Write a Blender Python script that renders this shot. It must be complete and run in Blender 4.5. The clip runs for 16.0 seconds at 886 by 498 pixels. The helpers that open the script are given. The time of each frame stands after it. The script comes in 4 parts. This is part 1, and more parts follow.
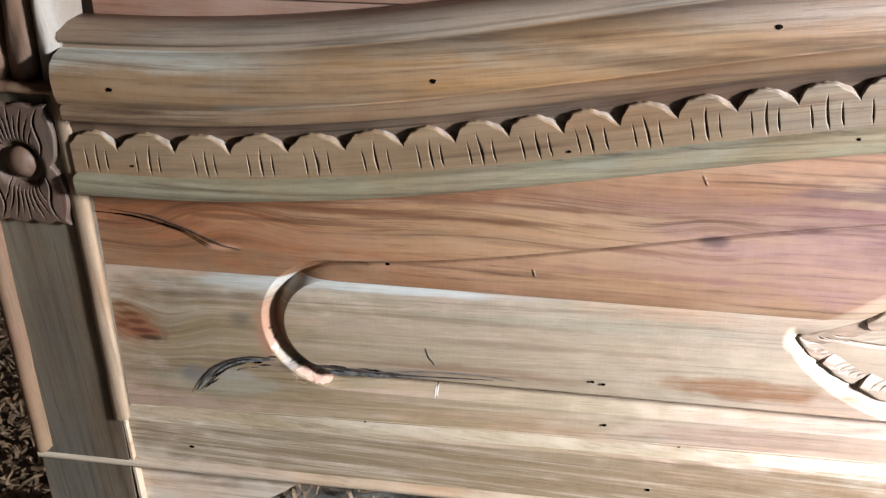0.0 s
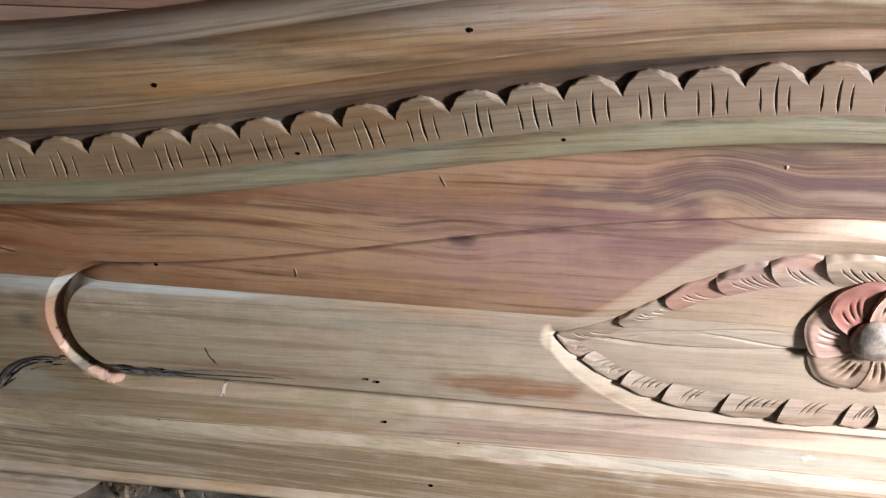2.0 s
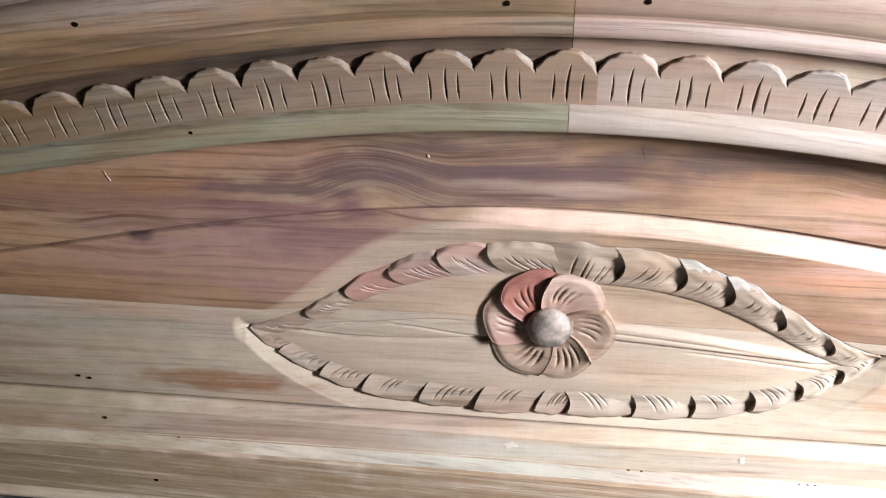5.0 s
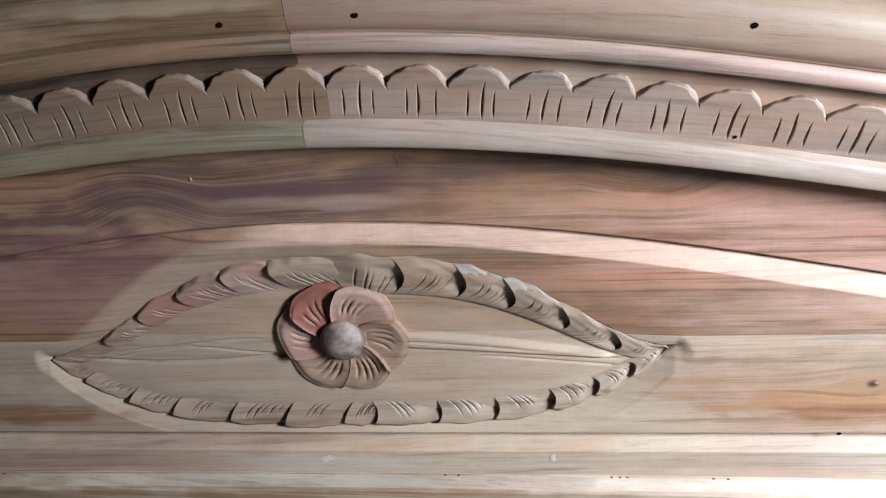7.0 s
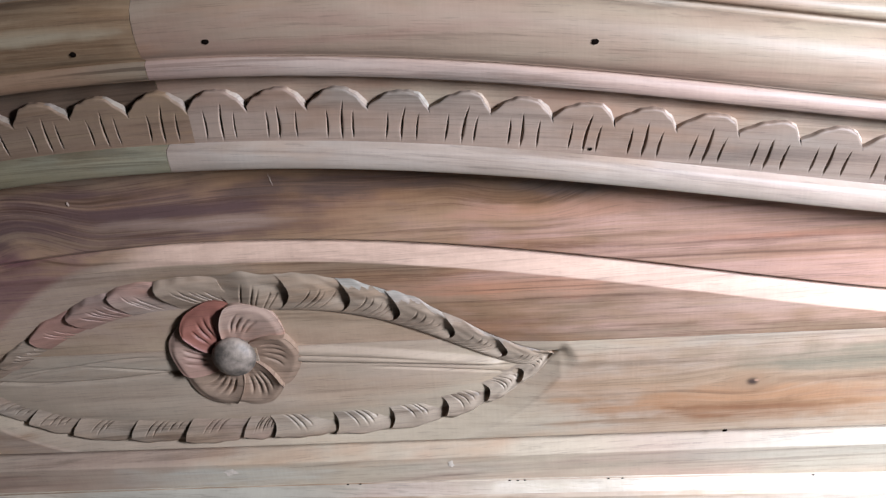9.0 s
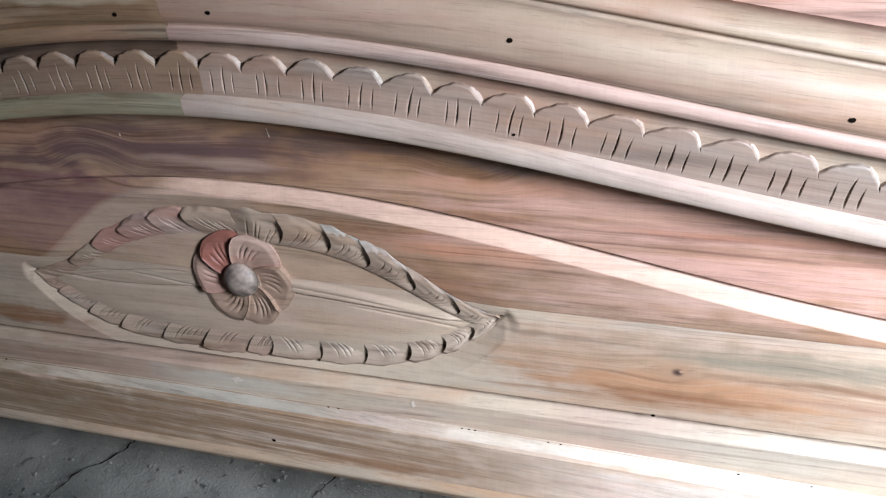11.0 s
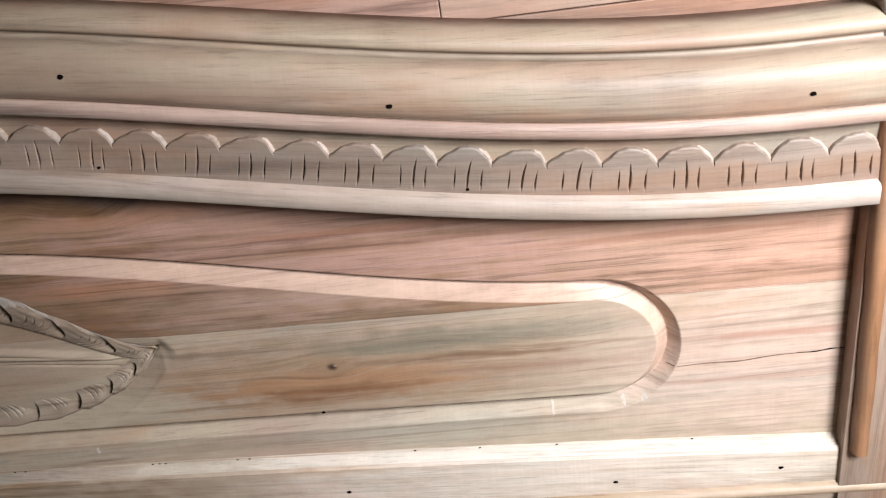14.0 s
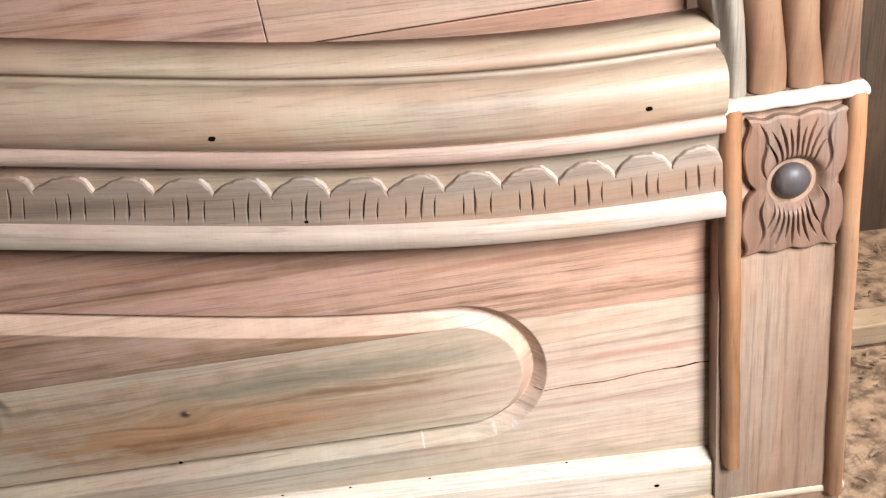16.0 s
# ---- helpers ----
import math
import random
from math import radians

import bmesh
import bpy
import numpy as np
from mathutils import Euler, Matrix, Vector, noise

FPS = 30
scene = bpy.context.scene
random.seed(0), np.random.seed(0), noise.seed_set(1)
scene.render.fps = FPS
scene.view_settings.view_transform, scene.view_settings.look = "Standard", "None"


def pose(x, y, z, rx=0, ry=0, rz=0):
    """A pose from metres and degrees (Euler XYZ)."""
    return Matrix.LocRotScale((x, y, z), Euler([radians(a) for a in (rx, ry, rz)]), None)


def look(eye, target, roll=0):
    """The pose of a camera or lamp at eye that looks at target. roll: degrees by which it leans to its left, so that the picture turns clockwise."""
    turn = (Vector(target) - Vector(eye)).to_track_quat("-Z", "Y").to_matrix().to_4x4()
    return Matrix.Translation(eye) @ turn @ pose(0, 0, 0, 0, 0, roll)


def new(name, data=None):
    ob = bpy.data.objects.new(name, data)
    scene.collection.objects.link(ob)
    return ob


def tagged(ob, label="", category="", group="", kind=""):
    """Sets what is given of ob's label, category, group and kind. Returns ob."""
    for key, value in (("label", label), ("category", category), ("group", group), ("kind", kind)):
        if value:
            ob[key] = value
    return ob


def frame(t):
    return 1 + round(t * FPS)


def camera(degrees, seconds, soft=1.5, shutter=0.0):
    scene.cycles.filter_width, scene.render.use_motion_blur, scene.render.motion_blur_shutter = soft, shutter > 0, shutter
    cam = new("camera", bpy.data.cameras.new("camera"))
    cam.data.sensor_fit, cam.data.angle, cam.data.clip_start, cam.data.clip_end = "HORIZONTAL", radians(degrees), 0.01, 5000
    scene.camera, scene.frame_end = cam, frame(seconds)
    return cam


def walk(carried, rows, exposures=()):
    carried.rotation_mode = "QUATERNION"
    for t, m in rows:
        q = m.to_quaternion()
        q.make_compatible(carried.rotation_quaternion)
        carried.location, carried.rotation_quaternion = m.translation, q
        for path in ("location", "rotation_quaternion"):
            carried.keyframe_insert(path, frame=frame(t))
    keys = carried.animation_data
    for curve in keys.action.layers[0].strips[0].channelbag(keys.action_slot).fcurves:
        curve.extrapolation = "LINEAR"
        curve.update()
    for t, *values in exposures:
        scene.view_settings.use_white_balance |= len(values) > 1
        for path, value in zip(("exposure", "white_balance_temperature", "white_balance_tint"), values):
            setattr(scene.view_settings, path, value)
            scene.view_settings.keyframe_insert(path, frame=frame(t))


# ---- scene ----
cam = camera(53.7, 16.0, soft=1.25)
PATH = [
    (0, (-0.457, -0.635, 0.735), (-0.702, 1.104, -0.221), 0.3),
    (0.5, (-0.416, -0.628, 0.73), (-0.654, 1.115, -0.219), 0.9),
    (1, (-0.36, -0.619, 0.736), (-0.616, 1.115, -0.227), 0.5),
    (1.5, (-0.311, -0.622, 0.737), (-0.578, 1.113, -0.221), 0.2),
    (2, (-0.254, -0.613, 0.743), (-0.508, 1.12, -0.222), -0.2),
    (2.5, (-0.222, -0.607, 0.74), (-0.473, 1.125, -0.229), -0.7),
    (3, (-0.184, -0.608, 0.743), (-0.433, 1.124, -0.225), -0.6),
    (3.5, (-0.158, -0.597, 0.74), (-0.414, 1.132, -0.232), -0.7),
    (4, (-0.131, -0.594, 0.732), (-0.356, 1.134, -0.249), -1.3),
    (4.5, (-0.061, -0.59, 0.738), (-0.292, 1.138, -0.242), -1.1),
    (5, (-0.002, -0.578, 0.741), (-0.242, 1.147, -0.242), -1.1),
    (5.2, (0.019, -0.571, 0.741), (-0.221, 1.149, -0.251), -1.4),
    (7.3, (0.171, -0.559, 0.742), (-0.018, 1.176, -0.236), -5.2),
    (7.5, (0.181, -0.559, 0.741), (0.017, 1.177, -0.239), -5.3),
    (8, (0.201, -0.558, 0.738), (0.077, 1.177, -0.249), -5.4),
    (8.2, (0.205, -0.549, 0.740), (0.119, 1.184, -0.256), -5.5),
    (10.3, (0.346, -0.591, 0.769), (-0.132, 1.086, -0.212), -5.3),
    (10.5, (0.373, -0.6, 0.768), (-0.151, 1.062, -0.213), -5.0),
    (11, (0.431, -0.618, 0.765), (-0.156, 1.028, -0.209), -4.6),
    (11.5, (0.473, -0.624, 0.761), (-0.152, 1.011, -0.207), -5.3),
    (12, (0.512, -0.621, 0.757), (-0.115, 1.011, -0.213), -6.2),
    (12.5, (0.545, -0.612, 0.757), (-0.073, 1.028, -0.207), -8.4),
    (13, (0.575, -0.602, 0.756), (0.111, 1.084, -0.216), -8.6),
    (13.5, (0.598, -0.605, 0.751), (0.299, 1.113, -0.228), -8.7),
    (14, (0.609, -0.606, 0.75), (0.37, 1.123, -0.227), -9.1),
    (14.5, (0.625, -0.599, 0.752), (0.425, 1.134, -0.225), -9.3),
    (15, (0.638, -0.593, 0.755), (0.486, 1.15, -0.215), -10.1),
    (15.5, (0.646, -0.594, 0.752), (0.543, 1.152, -0.218), -9.8),
    (16, (0.665, -0.572, 0.738), (0.6, 1.174, -0.236), -9.3),
]
LIGHTNESS = [(0, 3.11, 6080, 10), (1.0, 3.05, 6050, 10), (2.0, 2.33, 6220, 10), (3.0, 2.23, 6280, 10), (3.5, 1.93, 6290, 10), (4.5, 1.88, 6150, 10), (5.0, 1.88, 5990, 10),
             (7.5, 0.84, 5830, 10), (8.0, 0.83, 5760, 10), (11.0, 0.89, 5700, 10), (12.5, 0.33, 5980, 10), (13.0, 0.08, 6200, 10), (14.5, 0.03, 6340, 10), (16.0, 0.04, 6600, 10)]
walk(cam, [(t, look(eye, target, roll)) for t, eye, target, roll in PATH], LIGHTNESS)

# ---- light ----
world = bpy.data.worlds.new("sky")
scene.world = world
world.use_nodes = True
sky = world.node_tree.nodes.new("ShaderNodeTexSky")
sky.sky_type = "NISHITA"
sky.sun_disc = False
sky.sun_elevation, sky.sun_rotation = radians(48), radians(148)
world.node_tree.links.new(sky.outputs[0], world.node_tree.nodes["Background"].inputs[0])
world.node_tree.nodes["Background"].inputs[1].default_value = 0.05


def opening_light(name, eye, target, width, height, power, colour):
    data = bpy.data.lights.new(name, "AREA")
    data.shape, data.size, data.size_y = "RECTANGLE", width, height
    data.energy, data.color = power, colour
    ob = new(name, data)
    ob.matrix_world = look(eye, target)
    return ob


# Light comes from the right; the unseen window holding this lamp is added.
opening_light("added_window_daylight", (1.06, -0.62, 0.87), (0.90, 0.0, 0.20), 0.24, 0.28, 27, (0.92, 0.98, 1.05))
# Unseen fill lamp, added to brighten the floor behind the right post.
opening_light("added_floor_fill", (1.74, 0.20, 0.75), (1.05, 0.30, 0.0), 0.26, 0.45, 17, (1.0, 0.97, 0.92))


# ---- materials ----
class Tree:
    def __init__(self, name):
        self.mat = bpy.data.materials.new(name)
        self.mat.use_nodes = True
        self.nt = self.mat.node_tree
        self.bsdf = self.nt.nodes["Principled BSDF"]

    def add(self, kind, **values):
        node = self.nt.nodes.new("ShaderNode" + kind)
        for key, value in values.items():
            setattr(node, key, value)
        return node

    def link(self, a, b):
        self.nt.links.new(a, b)

    def put(self, socket, value):
        if hasattr(value, "is_linked"):
            self.link(value, socket)
        else:
            socket.default_value = value

    def math(self, op, a, b=0.0, clamp=False):
        node = self.add("Math", operation=op, use_clamp=clamp)
        self.put(node.inputs[0], a)
        self.put(node.inputs[1], b)
        return node.outputs[0]

    def mix(self, factor, a, b, blend="MIX"):
        node = self.add("Mix", data_type="RGBA", blend_type=blend)
        self.put(node.inputs[0], factor)
        self.put(node.inputs[6], a if hasattr(a, "is_linked") else (*a, 1))
        self.put(node.inputs[7], b if hasattr(b, "is_linked") else (*b, 1))
        return node.outputs[2]

    def ramp(self, value, low, high, a=0.0, b=1.0):
        node = self.add("MapRange", interpolation_type="SMOOTHSTEP")
        self.put(node.inputs[0], value)
        node.inputs[1].default_value, node.inputs[2].default_value = low, high
        node.inputs[3].default_value, node.inputs[4].default_value = a, b
        return node.outputs[0]

    def scaled(self, vector, scale, shift=(0, 0, 0)):
        node = self.add("Mapping")
        self.link(vector, node.inputs[0])
        node.inputs[1].default_value = shift
        node.inputs[3].default_value = scale
        return node.outputs[0]

    def noise(self, vector, scale, detail=2.0, rough=0.5, distortion=0.0):
        node = self.add("TexNoise")
        self.link(vector, node.inputs["Vector"])
        node.inputs["Scale"].default_value, node.inputs["Detail"].default_value = scale, detail
        node.inputs["Roughness"].default_value, node.inputs["Distortion"].default_value = rough, distortion
        return node.outputs[0]


def wood(name, tones, along="x", seed=0.0, rough=0.52, figure=0.5, stains_and_light=(), each=True, knots=(), flow=False, worked=None):
    """Sanded bare timber: tones are the pale, middle and dark colours; the grain runs along x or z.
    Tint rows hold x, z, half width, half height, colour, strength, for knots, darker heartwood and the light's falloff
    along the low parts.
    flow: the grain follows the mesh's own "grain" vectors; worked: colours of its cut bevel, paled as if lit, and
    "sanded" areas."""
    t = Tree(name)
    tones = [(r * k, g * k, b * k * 1.12) for k, (r, g, b) in zip((0.90, 0.74, 0.50), tones)]
    tones = [(r * 0.99, g * 1.03, b * 1.0) for r, g, b in tones]
    place = t.add("TexCoord").outputs["Object"]
    shift = t.add("VectorMath", operation="ADD")
    t.link(t.add("Attribute", attribute_name="grain").outputs["Vector"] if flow else place, shift.inputs[0])
    if each:
        own = t.add("ObjectInfo").outputs["Random"]
        spread = t.add("CombineXYZ")
        t.link(t.math("MULTIPLY", own, 7.0), spread.inputs[0])
        t.link(t.math("MULTIPLY", own, 3.0), spread.inputs[1])
        t.link(t.math("MULTIPLY", own, 5.0), spread.inputs[2])
        t.link(spread.outputs[0], shift.inputs[1])
    moved = shift.outputs[0]
    flip = (lambda a, b, c: (a, b, c)) if along == "x" else (lambda a, b, c: (c, b, a))
    s = (seed, seed * 1.7, seed * 0.6)
    tilt = t.add("Mapping")
    t.link(moved, tilt.inputs[0])
    tilt.inputs[2].default_value = (0, radians(1.6) * math.sin(seed * 5), 0)
    moved = tilt.outputs[0]
    for x, z, rx, rz, spread, lean, *lift in knots:
        off = t.add("VectorMath", operation="SUBTRACT")
        t.link(place, off.inputs[0])
        off.inputs[1].default_value = (x, 0, z)
        far = t.add("VectorMath", operation="LENGTH")
        t.link(t.scaled(off.outputs[0], (1 / rx, 0, 1 / rz)), far.inputs[0])
        near = t.ramp(far.outputs["Value"], 0.0, 1.0, 1.0, 0.0)
        axes = t.add("SeparateXYZ")
        t.link(off.outputs[0], axes.inputs[0])
        push = t.math("ADD", t.math("MULTIPLY", axes.outputs[2], -spread), t.math("MULTIPLY", axes.outputs[0], lean))
        push = t.math("MULTIPLY", near, t.math("ADD", push, lift[0] if lift else 0.0))
        bent, joined = t.add("CombineXYZ"), t.add("VectorMath", operation="ADD")
        t.link(push, bent.inputs[2])
        t.link(moved, joined.inputs[0])
        t.link(bent.outputs[0], joined.inputs[1])
        moved = joined.outputs[0]
    cloud = t.noise(t.scaled(moved, flip(1.5, 3, 7.0), s), 1.6, 4, 0.6)
    second = t.noise(t.scaled(moved, flip(2.2, 3, 11.0), (s[2], s[0], s[1] + 3)), 1.4, 3, 0.55)
    streak = t.noise(t.scaled(moved, flip(1.3, 5, 24), s), 2.0, 9, 0.74, 0.25)
    lines = t.noise(t.scaled(moved, flip(1.9, 9, 75), s), 1.7, 8, 0.74, 0.3)
    thin = t.noise(t.scaled(moved, flip(3.2, 20, 260), s), 1.4, 5, 0.70, 0.3)
    third = t.noise(t.scaled(moved, flip(3.5, 4, 16.0), (s[1], s[2], s[0] + 5)), 1.5, 4, 0.6)
    fine = t.noise(t.scaled(moved, flip(26, 60, 420), s), 1.0, 4, 0.65)
    mottle = t.noise(t.scaled(moved, flip(28, 40, 60), s), 1.3, 5, 0.65)
    pores = t.noise(t.scaled(moved, flip(34, 200, 1100), s), 1.0, 3, 0.6)
    colour = t.mix(t.ramp(cloud, 0.38, 0.62), tones[0], tones[1])
    grey = sum(tones[0]) / 3
    colour = t.mix(t.math("MULTIPLY", t.ramp(second, 0.48, 0.68), 0.32), colour, (grey * 0.90, grey * 0.93, grey * 0.80))
    rosy = t.noise(t.scaled(moved, flip(2.6, 3, 9.0), (s[1] + 2, s[0], s[2] + 7)), 1.5, 4, 0.6)
    colour = t.mix(t.math("MULTIPLY", t.ramp(rosy, 0.52, 0.68), 0.40), colour, (tones[0][0] * 1.06, tones[0][1] * 0.86, tones[0][2] * 0.92))
    wobble = t.noise(t.scaled(place, (30, 30, 70), s), 1.0, 2)
    def tinted(colour, rows):
        for x, z, rx, rz, tint, strength, *soft in rows:
            off = t.add("VectorMath", operation="SUBTRACT")
            t.link(place, off.inputs[0])
            off.inputs[1].default_value = (x, 0, z)
            far = t.add("VectorMath", operation="LENGTH")
            t.link(t.scaled(off.outputs[0], (1 / rx, 0, 1 / rz)), far.inputs[0])
            reach = t.math("ADD", far.outputs["Value"], t.math("MULTIPLY", t.math("SUBTRACT", t.math("ADD", wobble, streak), 1.0), 1.1))
            grain = t.math("ADD", t.math("MULTIPLY", t.ramp(lines, 0.36, 0.58), 0.60), 0.40) if rx > 0.02 else 1.0
            colour = t.mix(t.math("MULTIPLY", t.math("MULTIPLY", t.ramp(reach, soft[0] if soft else 0.35, 1.10, 1.0, 0.0), strength), grain), colour, tint)
        return colour

    amber = (tones[1][0] * 1.12, tones[1][1] * 0.88, tones[1][2] * 0.66)
    colour = t.mix(t.math("MULTIPLY", t.ramp(third, 0.50, 0.66), 0.46), colour, amber)
    colour = tinted(colour, [row for row in stains_and_light if row[2] * row[3] >= 0.0012])
    calm = 1.0
    if worked:
        for area, tint, strength in (("sanded", worked[1], 0.55), ("lit_cut", worked[0], 0.92)):
            there = t.add("Attribute", attribute_name=area).outputs["Fac"]
            there = t.math("MULTIPLY", there, t.math("ADD", t.math("MULTIPLY", mottle, 0.5), 0.72), clamp=True)
            colour = t.mix(t.math("MULTIPLY", there, strength), colour, t.mix(t.ramp(cloud, 0.35, 0.65), tint, tuple(c * 0.82 for c in tint)))
            calm = t.math("MULTIPLY", calm, t.math("SUBTRACT", 1.0, t.math("MULTIPLY", there, strength * 0.75)))
    calm = t.math("MULTIPLY", calm, figure)
    colour = t.mix(t.math("MULTIPLY", t.ramp(streak, 0.50, 0.66), t.math("MULTIPLY", calm, 0.55)), colour, tones[2])
    warm = (tones[2][0] * 0.60, tones[2][1] * 0.47, tones[2][2] * 0.40)
    colour = t.mix(t.math("MULTIPLY", t.ramp(lines, 0.55, 0.63), t.math("MULTIPLY", calm, 0.55)), colour, warm)
    colour = t.mix(t.math("MULTIPLY", t.math("MULTIPLY", t.ramp(thin, 0.54, 0.59), t.ramp(second, 0.42, 0.62)), t.math("MULTIPLY", calm, 0.70)), colour, warm)
    pale = tuple(min(0.9, c * 1.22) for c in tones[0])
    colour = t.mix(t.math("MULTIPLY", t.ramp(thin, 0.45, 0.40), t.math("MULTIPLY", calm, 0.22)), colour, pale)
    axes = t.add("SeparateXYZ")
    t.link(moved, axes.inputs[0])
    across = axes.outputs[2 if along == "x" else 0]
    sway = t.noise(t.scaled(moved, flip(1.1, 1.5, 5.0), s), 1.5, 2, 0.5)
    sway_small = t.noise(t.scaled(moved, flip(0.9, 2.0, 26.0), s), 1.3, 2, 0.5)
    phase = t.math("ADD", t.math("MULTIPLY", across, 420.0), t.math("ADD", t.math("MULTIPLY", sway, 26.0), t.math("MULTIPLY", sway_small, 20.0)))
    ring = t.math("ADD", t.math("MULTIPLY", t.math("SINE", phase), 0.5), 0.5)
    amount = t.math("ADD", t.ramp(streak, 0.44, 0.64, 0.06, 1.0), 0.0)
    colour = t.mix(t.math("MULTIPLY", t.math("MULTIPLY", t.ramp(ring, 0.45, 1.0), amount), t.math("MULTIPLY", calm, 0.38)), colour, t.mix(0.5, t.mix(1.0, colour, (0.42, 0.36, 0.34), "MULTIPLY"), warm))
    colour = t.mix(t.math("MULTIPLY", t.math("MULTIPLY", t.ramp(ring, 0.90, 1.0), amount), t.math("MULTIPLY", calm, 0.55)), colour, (warm[0] * 0.6, warm[1] * 0.5, warm[2] * 0.5))
    colour = tinted(colour, [row for row in stains_and_light if row[2] * row[3] < 0.0012])
    shade = t.math("ADD", t.math("MULTIPLY", fine, 0.18), 0.91)
    shade = t.math("MULTIPLY", shade, t.ramp(pores, 0.58, 0.66, 1.0, 0.80))
    shade = t.math("MULTIPLY", shade, t.math("ADD", t.math("MULTIPLY", mottle, 0.34), 0.83))
    torn = t.noise(t.scaled(place, flip(520, 60, 22), s), 1.0, 3, 0.6)
    shade = t.math("MULTIPLY", shade, t.math("ADD", t.math("MULTIPLY", torn, 0.16), 0.92))
    level = t.add("CombineXYZ")
    for n in range(3):
        t.link(shade, level.inputs[n])
    colour = t.mix(1.0, colour, level.outputs[0], "MULTIPLY")
    t.link(colour, t.bsdf.inputs["Base Color"])
    t.link(t.math("ADD", t.math("MULTIPLY", fine, 0.22), rough - 0.11), t.bsdf.inputs["Roughness"])
    t.bsdf.inputs["Specular IOR Level"].default_value = 0.38
    bump = t.add("Bump")
    bump.inputs["Strength"].default_value, bump.inputs["Distance"].default_value = 0.22, 0.001
    t.link(t.math("ADD", t.math("MULTIPLY", fine, 0.6), t.math("MULTIPLY", thin, 0.5)), bump.inputs["Height"])
    t.link(bump.outputs[0], t.bsdf.inputs["Normal"])
    return t.mat


TAN = (0.46, 0.34, 0.22)
PURPLE = (0.095, 0.052, 0.046)
upper_wood = wood("upper_panel_teak", ((0.333, 0.188, 0.101), (0.263, 0.129, 0.058), (0.168, 0.068, 0.025)), seed=1.3, figure=0.65, each=False, worked=((0.56, 0.365, 0.265), (0.38, 0.288, 0.198)), stains_and_light=[
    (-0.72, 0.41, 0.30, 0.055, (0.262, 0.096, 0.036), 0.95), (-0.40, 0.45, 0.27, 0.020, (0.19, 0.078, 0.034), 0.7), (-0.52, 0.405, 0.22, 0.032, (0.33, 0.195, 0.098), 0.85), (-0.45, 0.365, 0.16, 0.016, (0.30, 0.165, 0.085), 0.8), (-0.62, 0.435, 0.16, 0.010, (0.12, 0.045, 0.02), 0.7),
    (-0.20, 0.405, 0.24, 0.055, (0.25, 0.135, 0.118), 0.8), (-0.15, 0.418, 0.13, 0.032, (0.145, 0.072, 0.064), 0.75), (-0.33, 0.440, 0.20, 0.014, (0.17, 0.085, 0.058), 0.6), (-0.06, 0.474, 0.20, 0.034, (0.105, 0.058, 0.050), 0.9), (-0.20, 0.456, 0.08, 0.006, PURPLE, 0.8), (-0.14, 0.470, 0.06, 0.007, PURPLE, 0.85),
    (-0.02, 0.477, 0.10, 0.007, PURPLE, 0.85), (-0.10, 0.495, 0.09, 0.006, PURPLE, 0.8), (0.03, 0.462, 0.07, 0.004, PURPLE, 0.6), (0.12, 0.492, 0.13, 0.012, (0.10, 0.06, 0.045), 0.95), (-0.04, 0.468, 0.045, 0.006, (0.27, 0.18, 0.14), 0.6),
    (0.02, 0.466, 0.06, 0.007, (0.36, 0.24, 0.18), 0.7), (0.20, 0.405, 0.12, 0.014, (0.31, 0.15, 0.085), 0.6), (0.28, 0.482, 0.06, 0.012, (0.11, 0.075, 0.06), 0.85),
    (0.26, 0.462, 0.10, 0.008, (0.34, 0.16, 0.09), 0.5), (-0.331, 0.41, 0.014, 0.008, PURPLE, 0.9), 
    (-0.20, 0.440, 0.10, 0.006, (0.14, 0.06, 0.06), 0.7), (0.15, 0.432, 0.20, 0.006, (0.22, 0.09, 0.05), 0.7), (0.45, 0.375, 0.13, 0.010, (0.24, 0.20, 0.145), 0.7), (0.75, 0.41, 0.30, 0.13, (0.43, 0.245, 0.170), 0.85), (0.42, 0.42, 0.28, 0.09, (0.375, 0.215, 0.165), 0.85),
    (0.52, 0.432, 0.24, 0.0045, (0.24, 0.10, 0.055), 0.75), (0.70, 0.402, 0.14, 0.0035, (0.27, 0.125, 0.075), 0.7), (0.62, 0.418, 0.18, 0.003, (0.25, 0.11, 0.065), 0.6), (0.24, 0.395, 0.10, 0.012, (0.34, 0.135, 0.065), 0.7), (0.76, 0.375, 0.09, 0.012, (0.52, 0.29, 0.20), 0.6),
    (-0.60, 0.415, 0.22, 0.004, (0.11, 0.042, 0.018), 0.8), (-0.68, 0.402, 0.14, 0.003, (0.11, 0.042, 0.018), 0.8), (-0.50, 0.43, 0.20, 0.003, (0.12, 0.05, 0.025), 0.75), (-0.42, 0.395, 0.18, 0.003, (0.17, 0.075, 0.045), 0.7), (-0.35, 0.375, 0.16, 0.0035, (0.18, 0.085, 0.06), 0.7), (-0.742, 0.372, 0.022, 0.005, (0.42, 0.22, 0.135), 0.8), (-0.80, 0.393, 0.05, 0.006, (0.16, 0.06, 0.03), 0.7)],
    knots=[(-0.135, 0.470, 0.065, 0.05, 0.0, 0.0, -0.017), (-0.02, 0.50, 0.16, 0.06, 0.0, -0.10), (0.27, 0.478, 0.09, 0.04, 0.3, -0.35), (-0.331, 0.410, 0.06, 0.03, 0.8, 0.0), (-0.78, 0.395, 0.12, 0.05, 0.3, -0.35), (-0.45, 0.42, 0.2, 0.06, 0.0, 0.10)])
